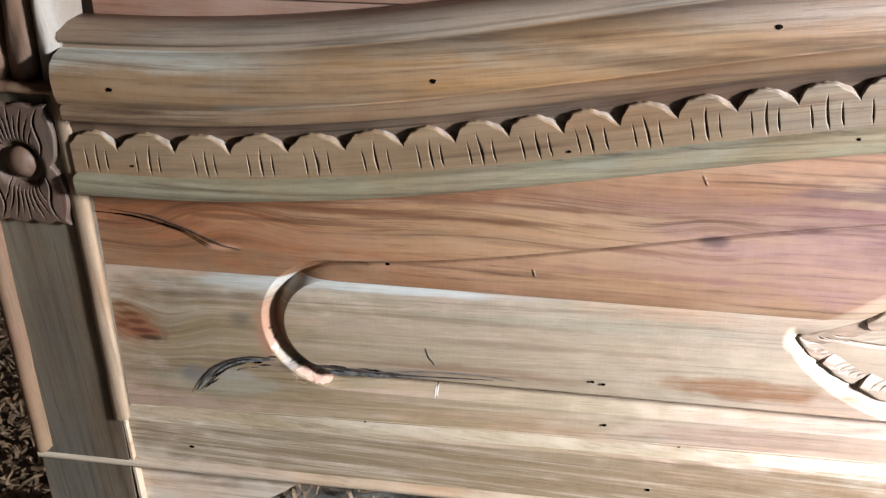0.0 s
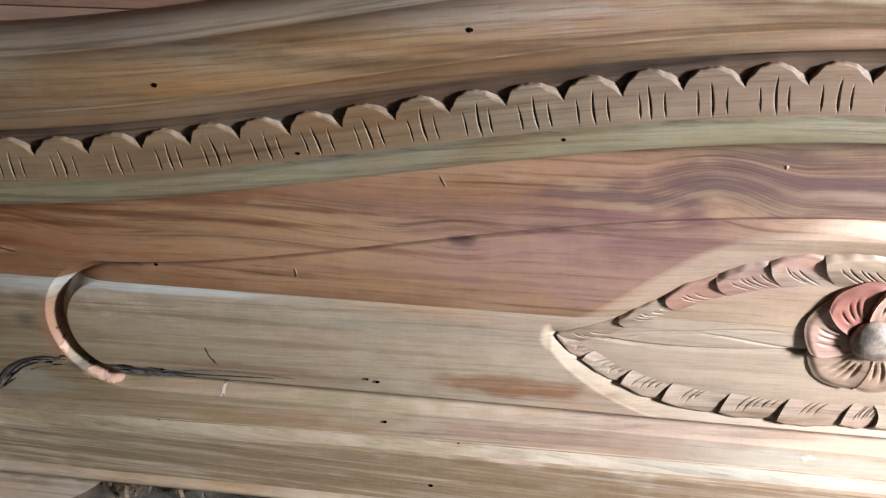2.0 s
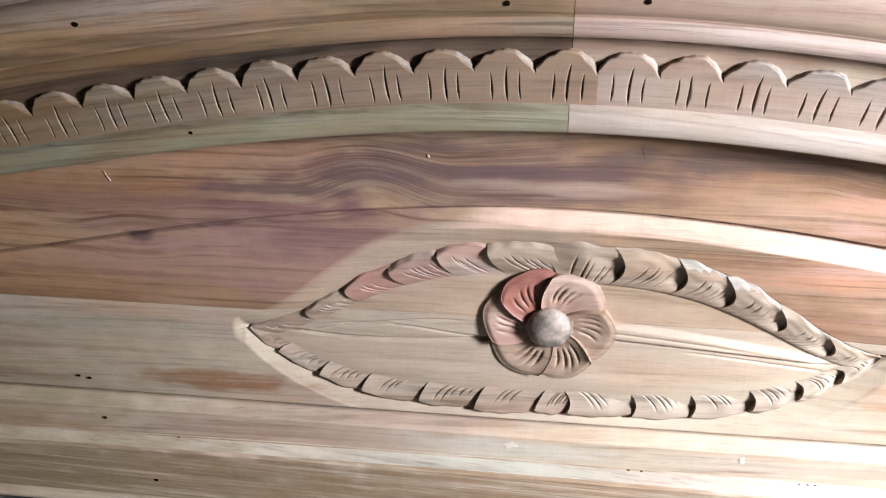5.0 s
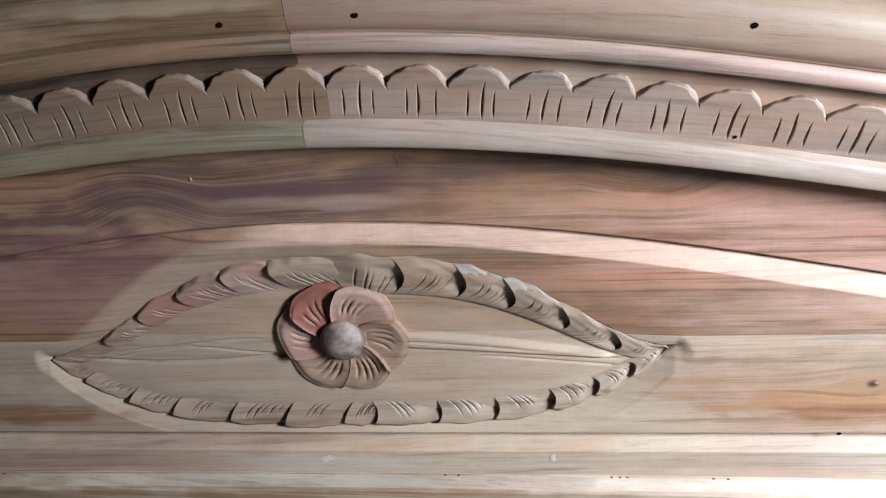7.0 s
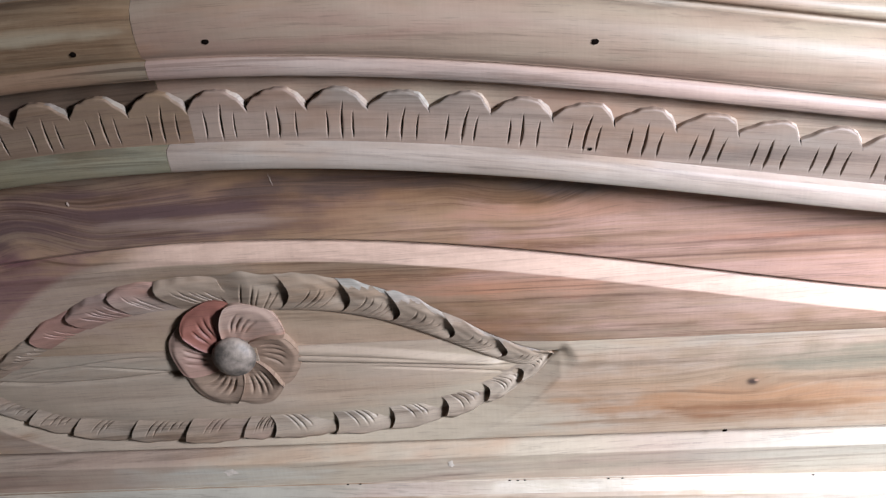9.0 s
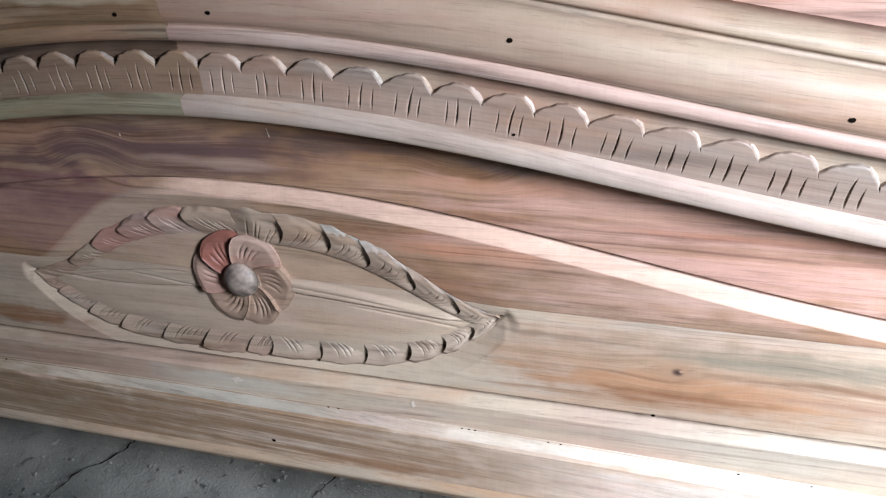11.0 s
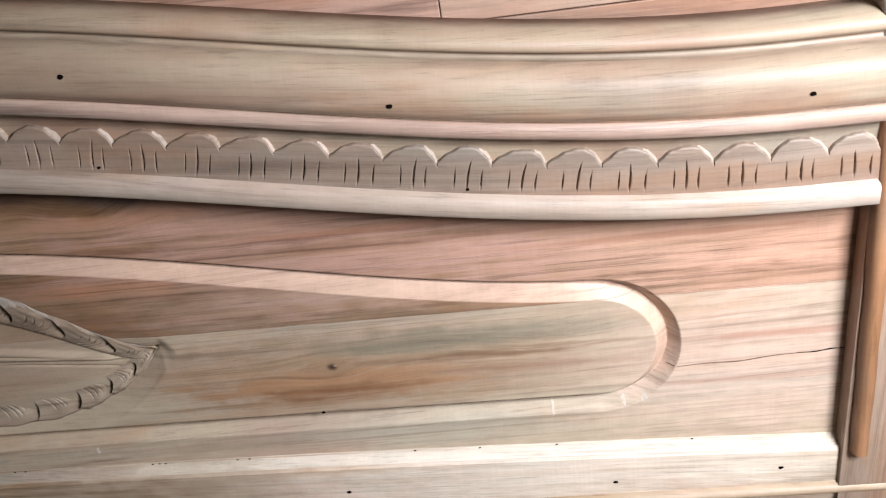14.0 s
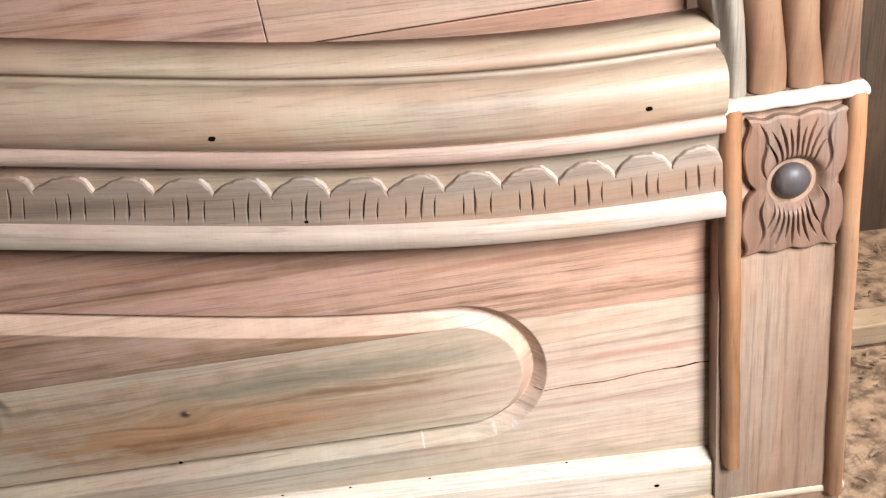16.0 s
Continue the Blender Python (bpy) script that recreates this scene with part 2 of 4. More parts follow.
# Its olive left and pink right rows also carry the light's falloff.
lower_wood = wood("lower_panel_teak", (TAN, (0.47, 0.31, 0.205), (0.28, 0.17, 0.105)), seed=4.1, figure=0.40, each=False, worked=((0.56, 0.365, 0.265), (0.38, 0.288, 0.198)), stains_and_light=[
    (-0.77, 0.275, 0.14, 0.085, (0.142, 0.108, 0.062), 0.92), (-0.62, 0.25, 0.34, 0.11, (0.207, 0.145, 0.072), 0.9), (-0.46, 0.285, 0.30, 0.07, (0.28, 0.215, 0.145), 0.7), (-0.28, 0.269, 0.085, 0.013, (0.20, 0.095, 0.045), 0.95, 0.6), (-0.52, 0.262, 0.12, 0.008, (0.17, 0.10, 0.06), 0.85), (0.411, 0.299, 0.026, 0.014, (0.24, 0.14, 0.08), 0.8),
    (0.412, 0.299, 0.0072, 0.0050, (0.045, 0.025, 0.018), 1.0, 0.4), (0.415, 0.3005, 0.0030, 0.0020, (0.34, 0.20, 0.13), 0.9, 0.3),
    (0.79, 0.300, 0.09, 0.005, (0.36, 0.19, 0.13), 0.7), (0.77, 0.255, 0.10, 0.004, (0.36, 0.21, 0.15), 0.65), (0.60, 0.305, 0.12, 0.0035, (0.20, 0.13, 0.08), 0.75), (0.33, 0.322, 0.10, 0.004, (0.19, 0.125, 0.08), 0.75), (0.36, 0.262, 0.14, 0.004, (0.24, 0.14, 0.08), 0.65),
    (-0.55, 0.315, 0.16, 0.003, (0.20, 0.14, 0.09), 0.7), (-0.45, 0.295, 0.20, 0.0035, (0.21, 0.14, 0.09), 0.65), (-0.62, 0.280, 0.10, 0.003, (0.19, 0.13, 0.085), 0.65), (0.425, 0.276, 0.085, 0.006, (0.21, 0.11, 0.055), 0.85),
    (0.44, 0.295, 0.26, 0.055, (0.27, 0.165, 0.095), 0.92), (0.42, 0.282, 0.16, 0.020, (0.31, 0.14, 0.06), 1.0), (0.40, 0.270, 0.09, 0.009, (0.17, 0.075, 0.035), 0.9), (0.50, 0.321, 0.14, 0.016, (0.15, 0.125, 0.085), 1.0), (0.62, 0.322, 0.10, 0.012, (0.19, 0.155, 0.11), 0.85), (0.52, 0.300, 0.12, 0.005, (0.17, 0.095, 0.055), 0.9), (0.57, 0.285, 0.12, 0.006, (0.25, 0.15, 0.10), 0.7),
    (-0.76, 0.225, 0.08, 0.020, (0.26, 0.235, 0.17), 0.7), (-0.78, 0.232, 0.022, 0.014, (0.13, 0.11, 0.095), 0.8),
    (-0.706, 0.290, 0.016, 0.042, (0.30, 0.145, 0.085), 0.85), (-0.732, 0.298, 0.014, 0.012, (0.10, 0.08, 0.06), 0.65, 0.0), (-0.60, 0.2535, 0.07, 0.007, (0.16, 0.12, 0.09), 0.8),
    (-0.60, 0.3425, 0.15, 0.007, (0.52, 0.52, 0.48), 0.7), (-0.72, 0.338, 0.06, 0.010, (0.50, 0.50, 0.46), 0.6), (-0.60, 0.30, 0.12, 0.012, (0.36, 0.25, 0.18), 0.5), (-0.42, 0.325, 0.2, 0.014, (0.27, 0.23, 0.165), 0.6),
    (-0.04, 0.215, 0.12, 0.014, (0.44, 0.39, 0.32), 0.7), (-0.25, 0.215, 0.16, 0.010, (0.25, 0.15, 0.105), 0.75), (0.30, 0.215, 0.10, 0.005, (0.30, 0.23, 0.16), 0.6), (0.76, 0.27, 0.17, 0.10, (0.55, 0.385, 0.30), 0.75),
    (-0.842, 0.292, 0.046, 0.042, (0.20, 0.098, 0.042), 0.95, 0.1), (-0.836, 0.278, 0.032, 0.020, (0.19, 0.066, 0.030), 0.95, 0.2), (-0.846, 0.304, 0.015, 0.0036, (0.12, 0.045, 0.018), 0.9, 0.3), (-0.840, 0.295, 0.015, 0.0036, (0.11, 0.038, 0.015), 0.95, 0.3),
    (-0.834, 0.286, 0.015, 0.0034, (0.10, 0.034, 0.014), 0.95, 0.3), (-0.829, 0.277, 0.014, 0.0034, (0.09, 0.030, 0.014), 0.95, 0.3), (-0.822, 0.269, 0.014, 0.0040, (0.055, 0.026, 0.014), 0.95, 0.3), (-0.850, 0.281, 0.010, 0.004, (0.12, 0.040, 0.016), 0.9, 0.3), (-0.808, 0.273, 0.004, 0.012, (0.15, 0.10, 0.06), 0.7, 0.2),
    (-0.745, 0.236, 0.030, 0.010, (0.27, 0.235, 0.185), 0.7), (-0.690, 0.250, 0.022, 0.008, (0.09, 0.06, 0.045), 0.8, 0.2)],
    knots=[(0.411, 0.299, 0.07, 0.030, 0.85, 0.0), (-0.842, 0.285, 0.09, 0.05, 0.5, 0.5), (-0.28, 0.268, 0.12, 0.02, 0.5, 0.0), (0.55, 0.31, 0.15, 0.04, 0.0, 0.12)])
cushion_left = wood("brown_moulding_teak", ((0.339, 0.222, 0.122), (0.328, 0.175, 0.072), (0.192, 0.084, 0.026)), seed=2.2, figure=0.55, each=False, flow=True, stains_and_light=[
    (-0.80, 0.548, 0.20, 0.014, (0.40, 0.39, 0.32), 0.85), (-0.66, 0.508, 0.20, 0.009, (0.09, 0.058, 0.034), 0.8), (-0.50, 0.535, 0.24, 0.012, (0.15, 0.085, 0.038), 0.75), (-0.76, 0.502, 0.08, 0.010, (0.06, 0.045, 0.035), 0.85), (-0.25, 0.577, 0.22, 0.007, (0.055, 0.042, 0.035), 0.95),
    (-0.06, 0.615, 0.17, 0.060, (0.140, 0.080, 0.042), 0.9), (-0.36, 0.605, 0.24, 0.020, (0.33, 0.255, 0.205), 0.7), (-0.42, 0.578, 0.20, 0.012, (0.30, 0.165, 0.075), 0.75), (-0.36, 0.562, 0.16, 0.010, (0.12, 0.065, 0.03), 0.8), (-0.08, 0.620, 0.10, 0.006, (0.33, 0.26, 0.17), 0.7),
    (-0.52, 0.545, 0.20, 0.018, (0.31, 0.16, 0.06), 0.75), (-0.3, 0.512, 0.5, 0.009, (0.26, 0.24, 0.18), 0.65), (-0.60, 0.446, 0.30, 0.010, (0.27, 0.25, 0.19), 0.7)])
cushion_right = wood("pale_moulding_teak", ((0.315, 0.226, 0.141), (0.305, 0.176, 0.111), (0.226, 0.129, 0.075)), seed=7.7, figure=0.35, each=False, flow=True, stains_and_light=[
    (0.25, 0.598, 0.20, 0.010, (0.25, 0.17, 0.115), 0.75), (0.12, 0.613, 0.10, 0.007, (0.27, 0.19, 0.13), 0.7), (0.55, 0.552, 0.14, 0.007, (0.30, 0.20, 0.14), 0.7), (0.75, 0.51, 0.12, 0.006, (0.33, 0.20, 0.13), 0.7),
    (0.72, 0.560, 0.2, 0.003, (0.34, 0.20, 0.12), 0.4)])
green_bead = wood("greenish_bead_teak", ((0.283, 0.23, 0.13), (0.257, 0.192, 0.101), (0.171, 0.117, 0.058)), seed=4.7, figure=0.6, each=False, flow=True)
cream_bead = wood("cream_bead_teak", ((0.433, 0.328, 0.24), (0.398, 0.278, 0.193), (0.294, 0.192, 0.125)), seed=5.9, figure=0.4, each=False, flow=True)
brown_bead = wood("brown_bead_teak", ((0.30, 0.215, 0.140), (0.265, 0.178, 0.112), (0.165, 0.098, 0.055)), seed=6.3, figure=0.5, each=False, flow=True)
old_bead = wood("dark_streaked_bead_teak", ((0.285, 0.178, 0.097), (0.225, 0.128, 0.062), (0.105, 0.056, 0.027)), seed=6.9, figure=0.8, each=False, flow=True)
valley_wood = wood("dark_valley_teak", ((0.165, 0.098, 0.055), (0.115, 0.066, 0.038), (0.055, 0.031, 0.019)), seed=2.7, figure=0.7, each=False, flow=True)
pink_bead = wood("pink_bead_teak", ((0.392, 0.255, 0.180), (0.362, 0.214, 0.147), (0.262, 0.140, 0.090)), seed=8.8, figure=0.6, each=False, flow=True)
scallop_wood = wood("scallop_teak", ((0.278, 0.184, 0.124), (0.241, 0.15, 0.097), (0.168, 0.092, 0.055)), seed=3.0, rough=0.58, figure=0.35, each=False, flow=True)
post_wood = wood("post_teak", ((0.342, 0.21, 0.131), (0.301, 0.174, 0.107), (0.212, 0.113, 0.068)), along="z", seed=5.0, figure=0.35)
bead_wood = wood("bead_teak", ((0.368, 0.176, 0.083), (0.313, 0.14, 0.059), (0.202, 0.083, 0.033)), along="z", seed=9.0, figure=0.4)
old_bead_wood = wood("brown_bead_upright_teak", ((0.204, 0.123, 0.064), (0.171, 0.095, 0.047), (0.109, 0.055, 0.025)), along="z", seed=9.6, figure=0.5)
tan_bead_wood = wood("tan_bead_upright_teak", ((0.32, 0.215, 0.125), (0.25, 0.155, 0.083), (0.15, 0.080, 0.040)), along="z", seed=9.3, figure=0.6)
strip_wood = wood("strip_teak", ((0.48, 0.35, 0.22), (0.42, 0.28, 0.165), (0.28, 0.17, 0.09)), seed=6.0, figure=0.4)
# Paler teak for edges painted as lit, and for the peg's end.
lit_chisel_brown = wood("brown_lit_chiselled_teak", ((0.29, 0.215, 0.147), (0.255, 0.176, 0.118), (0.185, 0.116, 0.0714)), seed=7.5, rough=0.6, figure=0.3)
lit_chisel_and_peg_wood = wood("lit_chiselled_and_peg_teak", ((0.44, 0.34, 0.25), (0.39, 0.285, 0.205), (0.29, 0.20, 0.14)), seed=7.1, rough=0.55, figure=0.3)
# Its dark left and white right end put the ledge's highlight into the colour.
ledge_wood = wood("planed_lit_ledge_teak", ((0.50, 0.39, 0.27), (0.44, 0.32, 0.21), (0.32, 0.21, 0.13)), seed=9.7, figure=0.4, each=False, stains_and_light=[(0.58, 0.195, 0.40, 0.06, (0.64, 0.54, 0.45), 0.9), (-0.66, 0.195, 0.42, 0.06, (0.25, 0.185, 0.105), 0.9)])
pale_strip = wood("pale_strip_teak", ((0.644, 0.523, 0.428), (0.566, 0.438, 0.343), (0.439, 0.314, 0.228)), seed=6.6, figure=0.3)
# Rail rows: dark left, pale right, so the light's falloff is in the colour.
rail_wood = wood("rail_teak", ((0.667, 0.513, 0.358), (0.575, 0.405, 0.269), (0.391, 0.251, 0.151)), seed=8.4, figure=0.4, each=False, stains_and_light=[
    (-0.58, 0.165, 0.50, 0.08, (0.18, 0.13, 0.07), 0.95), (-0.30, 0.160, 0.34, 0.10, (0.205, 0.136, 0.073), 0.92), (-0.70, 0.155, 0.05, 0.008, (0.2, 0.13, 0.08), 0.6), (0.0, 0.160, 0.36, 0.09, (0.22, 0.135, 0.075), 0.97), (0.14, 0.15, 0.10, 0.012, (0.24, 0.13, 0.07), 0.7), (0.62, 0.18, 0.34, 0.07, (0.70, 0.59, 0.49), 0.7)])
scallop_brown = wood("brown_scallop_teak", ((0.286, 0.184, 0.096), (0.245, 0.145, 0.07), (0.167, 0.084, 0.037)), seed=3.9, rough=0.58, figure=0.5, each=False, flow=True, stains_and_light=[(-0.10, 0.56, 0.24, 0.07, (0.17, 0.105, 0.07), 0.8)])
carved_wood = wood("carved_teak", ((0.375, 0.268, 0.176), (0.330, 0.222, 0.140), (0.215, 0.132, 0.080)), seed=1.6, rough=0.55, figure=0.5, each=False)
leaf_brown = wood("brown_leaflet_teak", ((0.32, 0.218, 0.140), (0.275, 0.176, 0.108), (0.175, 0.100, 0.060)), seed=2.1, rough=0.55, figure=0.5, each=False)
petal_wood = wood("petal_teak", ((0.335, 0.212, 0.132), (0.290, 0.170, 0.102), (0.190, 0.102, 0.058)), seed=1.9, rough=0.55, figure=0.5, each=False)
red_wood = wood("reddish_carved_teak", ((0.24, 0.086, 0.054), (0.2, 0.068, 0.043), (0.12, 0.04, 0.025)), seed=3.8, rough=0.58, figure=0.3)
blush_wood = wood("pinkish_carved_teak", ((0.36, 0.225, 0.152), (0.34, 0.165, 0.108), (0.22, 0.10, 0.062)), seed=5.5, rough=0.58, figure=0.3)
boss_wood = wood("dark_boss_teak", ((0.106, 0.08, 0.07), (0.075, 0.057, 0.051), (0.045, 0.032, 0.027)), along="z", seed=2.8, rough=0.50, figure=0.5)
reed_wood = wood("reed_teak", ((0.196, 0.102, 0.053), (0.158, 0.075, 0.037), (0.098, 0.041, 0.018)), along="z", seed=3.3, figure=0.6)
old_post_wood = wood("greyed_post_teak", ((0.172, 0.133, 0.083), (0.143, 0.104, 0.063), (0.09, 0.06, 0.035)), along="z", seed=5.3, figure=0.5)
old_rosette_wood = wood("dark_rosette_teak", ((0.15, 0.085, 0.05), (0.125, 0.07, 0.042), (0.08, 0.045, 0.028)), along="z", seed=1.8, rough=0.62, figure=0.4)
peeled_wood = wood("pale_peeled_teak", ((0.294, 0.246, 0.187), (0.237, 0.154, 0.09), (0.19, 0.097, 0.047)), along="z", seed=4.4, figure=0.4)
rosette_wood = wood("rosette_teak", ((0.218, 0.113, 0.0692), (0.183, 0.095, 0.0566), (0.131, 0.0634, 0.0346)), along="z", seed=1.8, rough=0.62, figure=0.4)
back_wood = wood("back_plank_teak", ((0.338, 0.204, 0.133), (0.304, 0.157, 0.095), (0.202, 0.103, 0.061)), seed=11.0, figure=0.5)
wall_wood = wood("weathered_wall_timber", ((0.10, 0.058, 0.032), (0.075, 0.042, 0.024), (0.05, 0.028, 0.018)), along="z", seed=12.0, rough=0.7)


def plain(name, colour, rough=0.7, vary=0.3, scale=40.0):
    t = Tree(name)
    place = t.add("TexCoord").outputs["Object"]
    n = t.noise(place, scale, 4, 0.6)
    dark = tuple(c * (1 - vary) for c in colour)
    t.link(t.mix(t.ramp(n, 0.3, 0.7), dark, colour), t.bsdf.inputs["Base Color"])
    t.bsdf.inputs["Roughness"].default_value = rough
    t.bsdf.inputs["Specular IOR Level"].default_value = 0.5 if max(colour) > 0.02 else 0.0
    bump = t.add("Bump")
    bump.inputs["Strength"].default_value, bump.inputs["Distance"].default_value = 0.4, 0.002
    t.link(n, bump.inputs["Height"])
    t.link(bump.outputs[0], t.bsdf.inputs["Normal"])
    return t.mat


hole_dark = plain("dark_hole", (0.006, 0.004, 0.003), 1.0)
bark_dark = plain("dark_bark", (0.05, 0.034, 0.025), 0.6, 0.7, 160)
rust_dark = plain("dark_rust_grain", (0.14, 0.065, 0.035), 0.7, 0.6, 150)
bark_grey = plain("grey_bark", (0.15, 0.135, 0.12), 0.6, 0.75, 110)
pale_putty = plain("pale_filler", (0.56, 0.45, 0.36), 0.6, 0.25, 140)
crumb = plain("grey_crumb", (0.13, 0.12, 0.105), 0.9, 0.4, 90)
putty = plain("orange_putty", (0.56, 0.33, 0.23), 0.7, 0.4, 90)
bud_wood = plain("mottled_bud", (0.29, 0.22, 0.17), 0.6, 0.80, 70)
shaving_wood = plain("wood_shavings", (0.20, 0.13, 0.075), 0.8, 0.6, 60)
plaster = plain("shed_plaster", (0.13, 0.11, 0.088), 0.9, 0.2, 6)
roof_grey = plain("roof_sheet", (0.16, 0.15, 0.14), 0.8, 0.2, 6)


def concrete():
    t = Tree("worn_concrete")
    place = t.add("TexCoord").outputs["Object"]
    big, mid = t.noise(place, 5, 5, 0.6), t.noise(place, 38, 5, 0.65)
    grit = t.noise(place, 260, 3, 0.6)
    lump, pit = t.noise(place, 17, 9, 0.72), t.noise(place, 62, 3, 0.5)
    colour = t.mix(t.ramp(big, 0.35, 0.65), (0.082, 0.078, 0.066), (0.145, 0.135, 0.115))
    colour = t.mix(t.math("MULTIPLY", t.ramp(mid, 0.52, 0.7), 0.6), colour, (0.06, 0.056, 0.05))
    colour = t.mix(t.math("MULTIPLY", t.ramp(grit, 0.6, 0.72), 0.5), colour, (0.26, 0.24, 0.2))
    colour = t.mix(t.math("MULTIPLY", t.ramp(pit, 0.66, 0.72), 0.8), colour, (0.025, 0.023, 0.02))
    colour = t.mix(t.math("MULTIPLY", t.ramp(pit, 0.31, 0.26), 0.6), colour, (0.27, 0.25, 0.21))
    sides = t.add("SeparateXYZ")
    t.link(place, sides.inputs[0])
    reach = t.math("ADD", t.math("ABSOLUTE", sides.outputs[0]), t.math("MULTIPLY", big, 1.3))
    colour = t.mix(t.ramp(reach, 1.25, 1.65), colour, t.mix(t.ramp(mid, 0.35, 0.65), (0.10, 0.055, 0.03), (0.31, 0.195, 0.12)))
    t.link(colour, t.bsdf.inputs["Base Color"])
    t.bsdf.inputs["Roughness"].default_value = 0.85
    bump = t.add("Bump")
    bump.inputs["Strength"].default_value, bump.inputs["Distance"].default_value = 0.7, 0.004
    t.link(t.math("ADD", t.math("MULTIPLY", lump, 0.9), t.math("MULTIPLY", grit, 0.5)), bump.inputs["Height"])
    t.link(bump.outputs[0], t.bsdf.inputs["Normal"])
    return t.mat


floor_mat = concrete()


# ---- mesh helpers ----
def empty(name, place=(0, 0, 0)):
    ob = new(name)
    ob.location = place
    ob.empty_display_size = 0.1
    return ob


def part(name, mesh, material, parent=None, label=""):
    """Links a mesh (or a bmesh) as one object under its thing or part."""
    if isinstance(mesh, bmesh.types.BMesh):
        data = bpy.data.meshes.new(name)
        mesh.to_mesh(data)
        mesh.free()
        mesh = data
    mesh.materials.append(material)
    ob = new(name, mesh)
    if parent:
        ob.parent = parent
    return tagged(ob, label=label)


def mesh_of(name, verts, faces, smooth=True):
    data = bpy.data.meshes.new(name)
    data.from_pydata([tuple(map(float, v)) for v in verts], [], faces)
    data.polygons.foreach_set("use_smooth", [smooth] * len(data.polygons))
    data.update()
    return data


def sheet(name, X, Y, Z, back=None, smooth=True):
    """A front of quads over the grid (rows, columns); with back, sides and a flat back at that y make it solid."""
    n, m = X.shape
    verts = np.stack([X, Y, Z], -1).reshape(-1, 3)
    idx = np.arange(n * m).reshape(n, m)
    quads = np.stack([idx[:-1, :-1], idx[:-1, 1:], idx[1:, 1:], idx[1:, :-1]], -1).reshape(-1, 4)
    rim = np.concatenate([idx[0, :-1], idx[:-1, -1], idx[-1, :0:-1], idx[:0:-1, 0]])
    loops = [quads]
    extra = []
    if back is not None:
        low = verts[rim].copy()
        low[:, 1] = back
        k = len(verts)
        verts = np.concatenate([verts, verts[rim], low])
        a = np.arange(len(rim))
        b = np.roll(a, -1)
        loops.append(np.stack([k + b, k + a, k + len(rim) + a, k + len(rim) + b], -1))
        extra = [(k + len(rim) + a[::-1]).tolist()]
    faces = np.concatenate(loops)
    data = bpy.data.meshes.new(name)
    data.vertices.add(len(verts))
    data.vertices.foreach_set("co", verts.astype(np.float32).ravel())
    corner = np.concatenate([faces.ravel()] + [np.array(e) for e in extra]).astype(np.int32)
    data.loops.add(len(corner))
    data.loops.foreach_set("vertex_index", corner)
    starts = np.concatenate([np.arange(len(faces)) * 4] + [[len(faces) * 4]] * len(extra)).astype(np.int32)
    data.polygons.add(len(starts))
    data.polygons.foreach_set("loop_start", starts)
    flags = np.ones(len(starts), bool) if smooth else np.zeros(len(starts), bool)
    flags[len(quads):] = False
    data.polygons.foreach_set("use_smooth", flags)
    data.update(calc_edges=True)
    data.validate()
    return data


def sweep(name, path, outline, closed=True):
    """Carries a closed outline (across, up) along a list of (place, across, up); the ends are capped."""
    k = len(outline)
    verts, faces = [], []
    for place, across, up in path:
        for a, b in outline:
            verts.append(np.asarray(place) + a * np.asarray(across) + b * np.asarray(up))
    for i in range(len(path) - 1):
        for j in range(k):
            faces.append((i * k + j, i * k + (j + 1) % k, (i + 1) * k + (j + 1) % k, (i + 1) * k + j))
    m = len(verts)
    verts += verts[:k] + verts[m - k:m]
    faces += [tuple(m + j for j in range(k))[::-1], tuple(m + k + j for j in range(k))]
    data = mesh_of(name, verts, faces)
    for p in list(data.polygons)[-2:]:
        p.use_smooth = False
    return data


def marked(data, name, values):
    """Stores a number or a vector for each vertex of a mesh under a name that materials read."""
    values = np.asarray(values, np.float32)
    if values.ndim == 1:
        data.attributes.new(name, "FLOAT", "POINT").data.foreach_set("value", values)
    else:
        data.attributes.new(name, "FLOAT_VECTOR", "POINT").data.foreach_set("vector", values.ravel())
    return data


def places(data):
    co = np.empty(len(data.vertices) * 3, np.float32)
    data.vertices.foreach_get("co", co)
    return co.reshape(-1, 3)


def box(name, x0, x1, y0, y1, z0, z1, bevel=0.002):
    bm = bmesh.new()
    bmesh.ops.create_cube(bm, size=1)
    for v in bm.verts:
        v.co = Vector(((x0 + x1) / 2 + v.co.x * (x1 - x0), (y0 + y1) / 2 + v.co.y * (y1 - y0), (z0 + z1) / 2 + v.co.z * (z1 - z0)))
    if bevel:
        bmesh.ops.bevel(bm, geom=bm.edges[:], offset=bevel, segments=2, affect="EDGES", profile=0.6)
    return bm


def step(low, high, value):
    u = np.clip((value - low) / (high - low), 0, 1)
    return u * u * (3 - 2 * u)


# ---- shape of the headboard ----
HALF = 0.845          # half the clear width between the posts
JOIN = 0.0065         # where the two halves of the moulding meet
SEAM = 0.346          # joint between the two boards of the lower panel


def arch(x):
    """Lower edge of the serpentine moulding."""
    return 0.429 + 0.093 * 0.5 * (1 + np.cos(np.pi * np.clip(np.abs(x) / 0.80, 0, 1)))


def slope(x):
    return (arch(x + 0.002) - arch(x - 0.002)) / 0.004


def ledge(x):
    """Upper edge of the bottom rail, a little bowed."""
    return 0.203 - 0.017 * (x / 0.86) ** 2


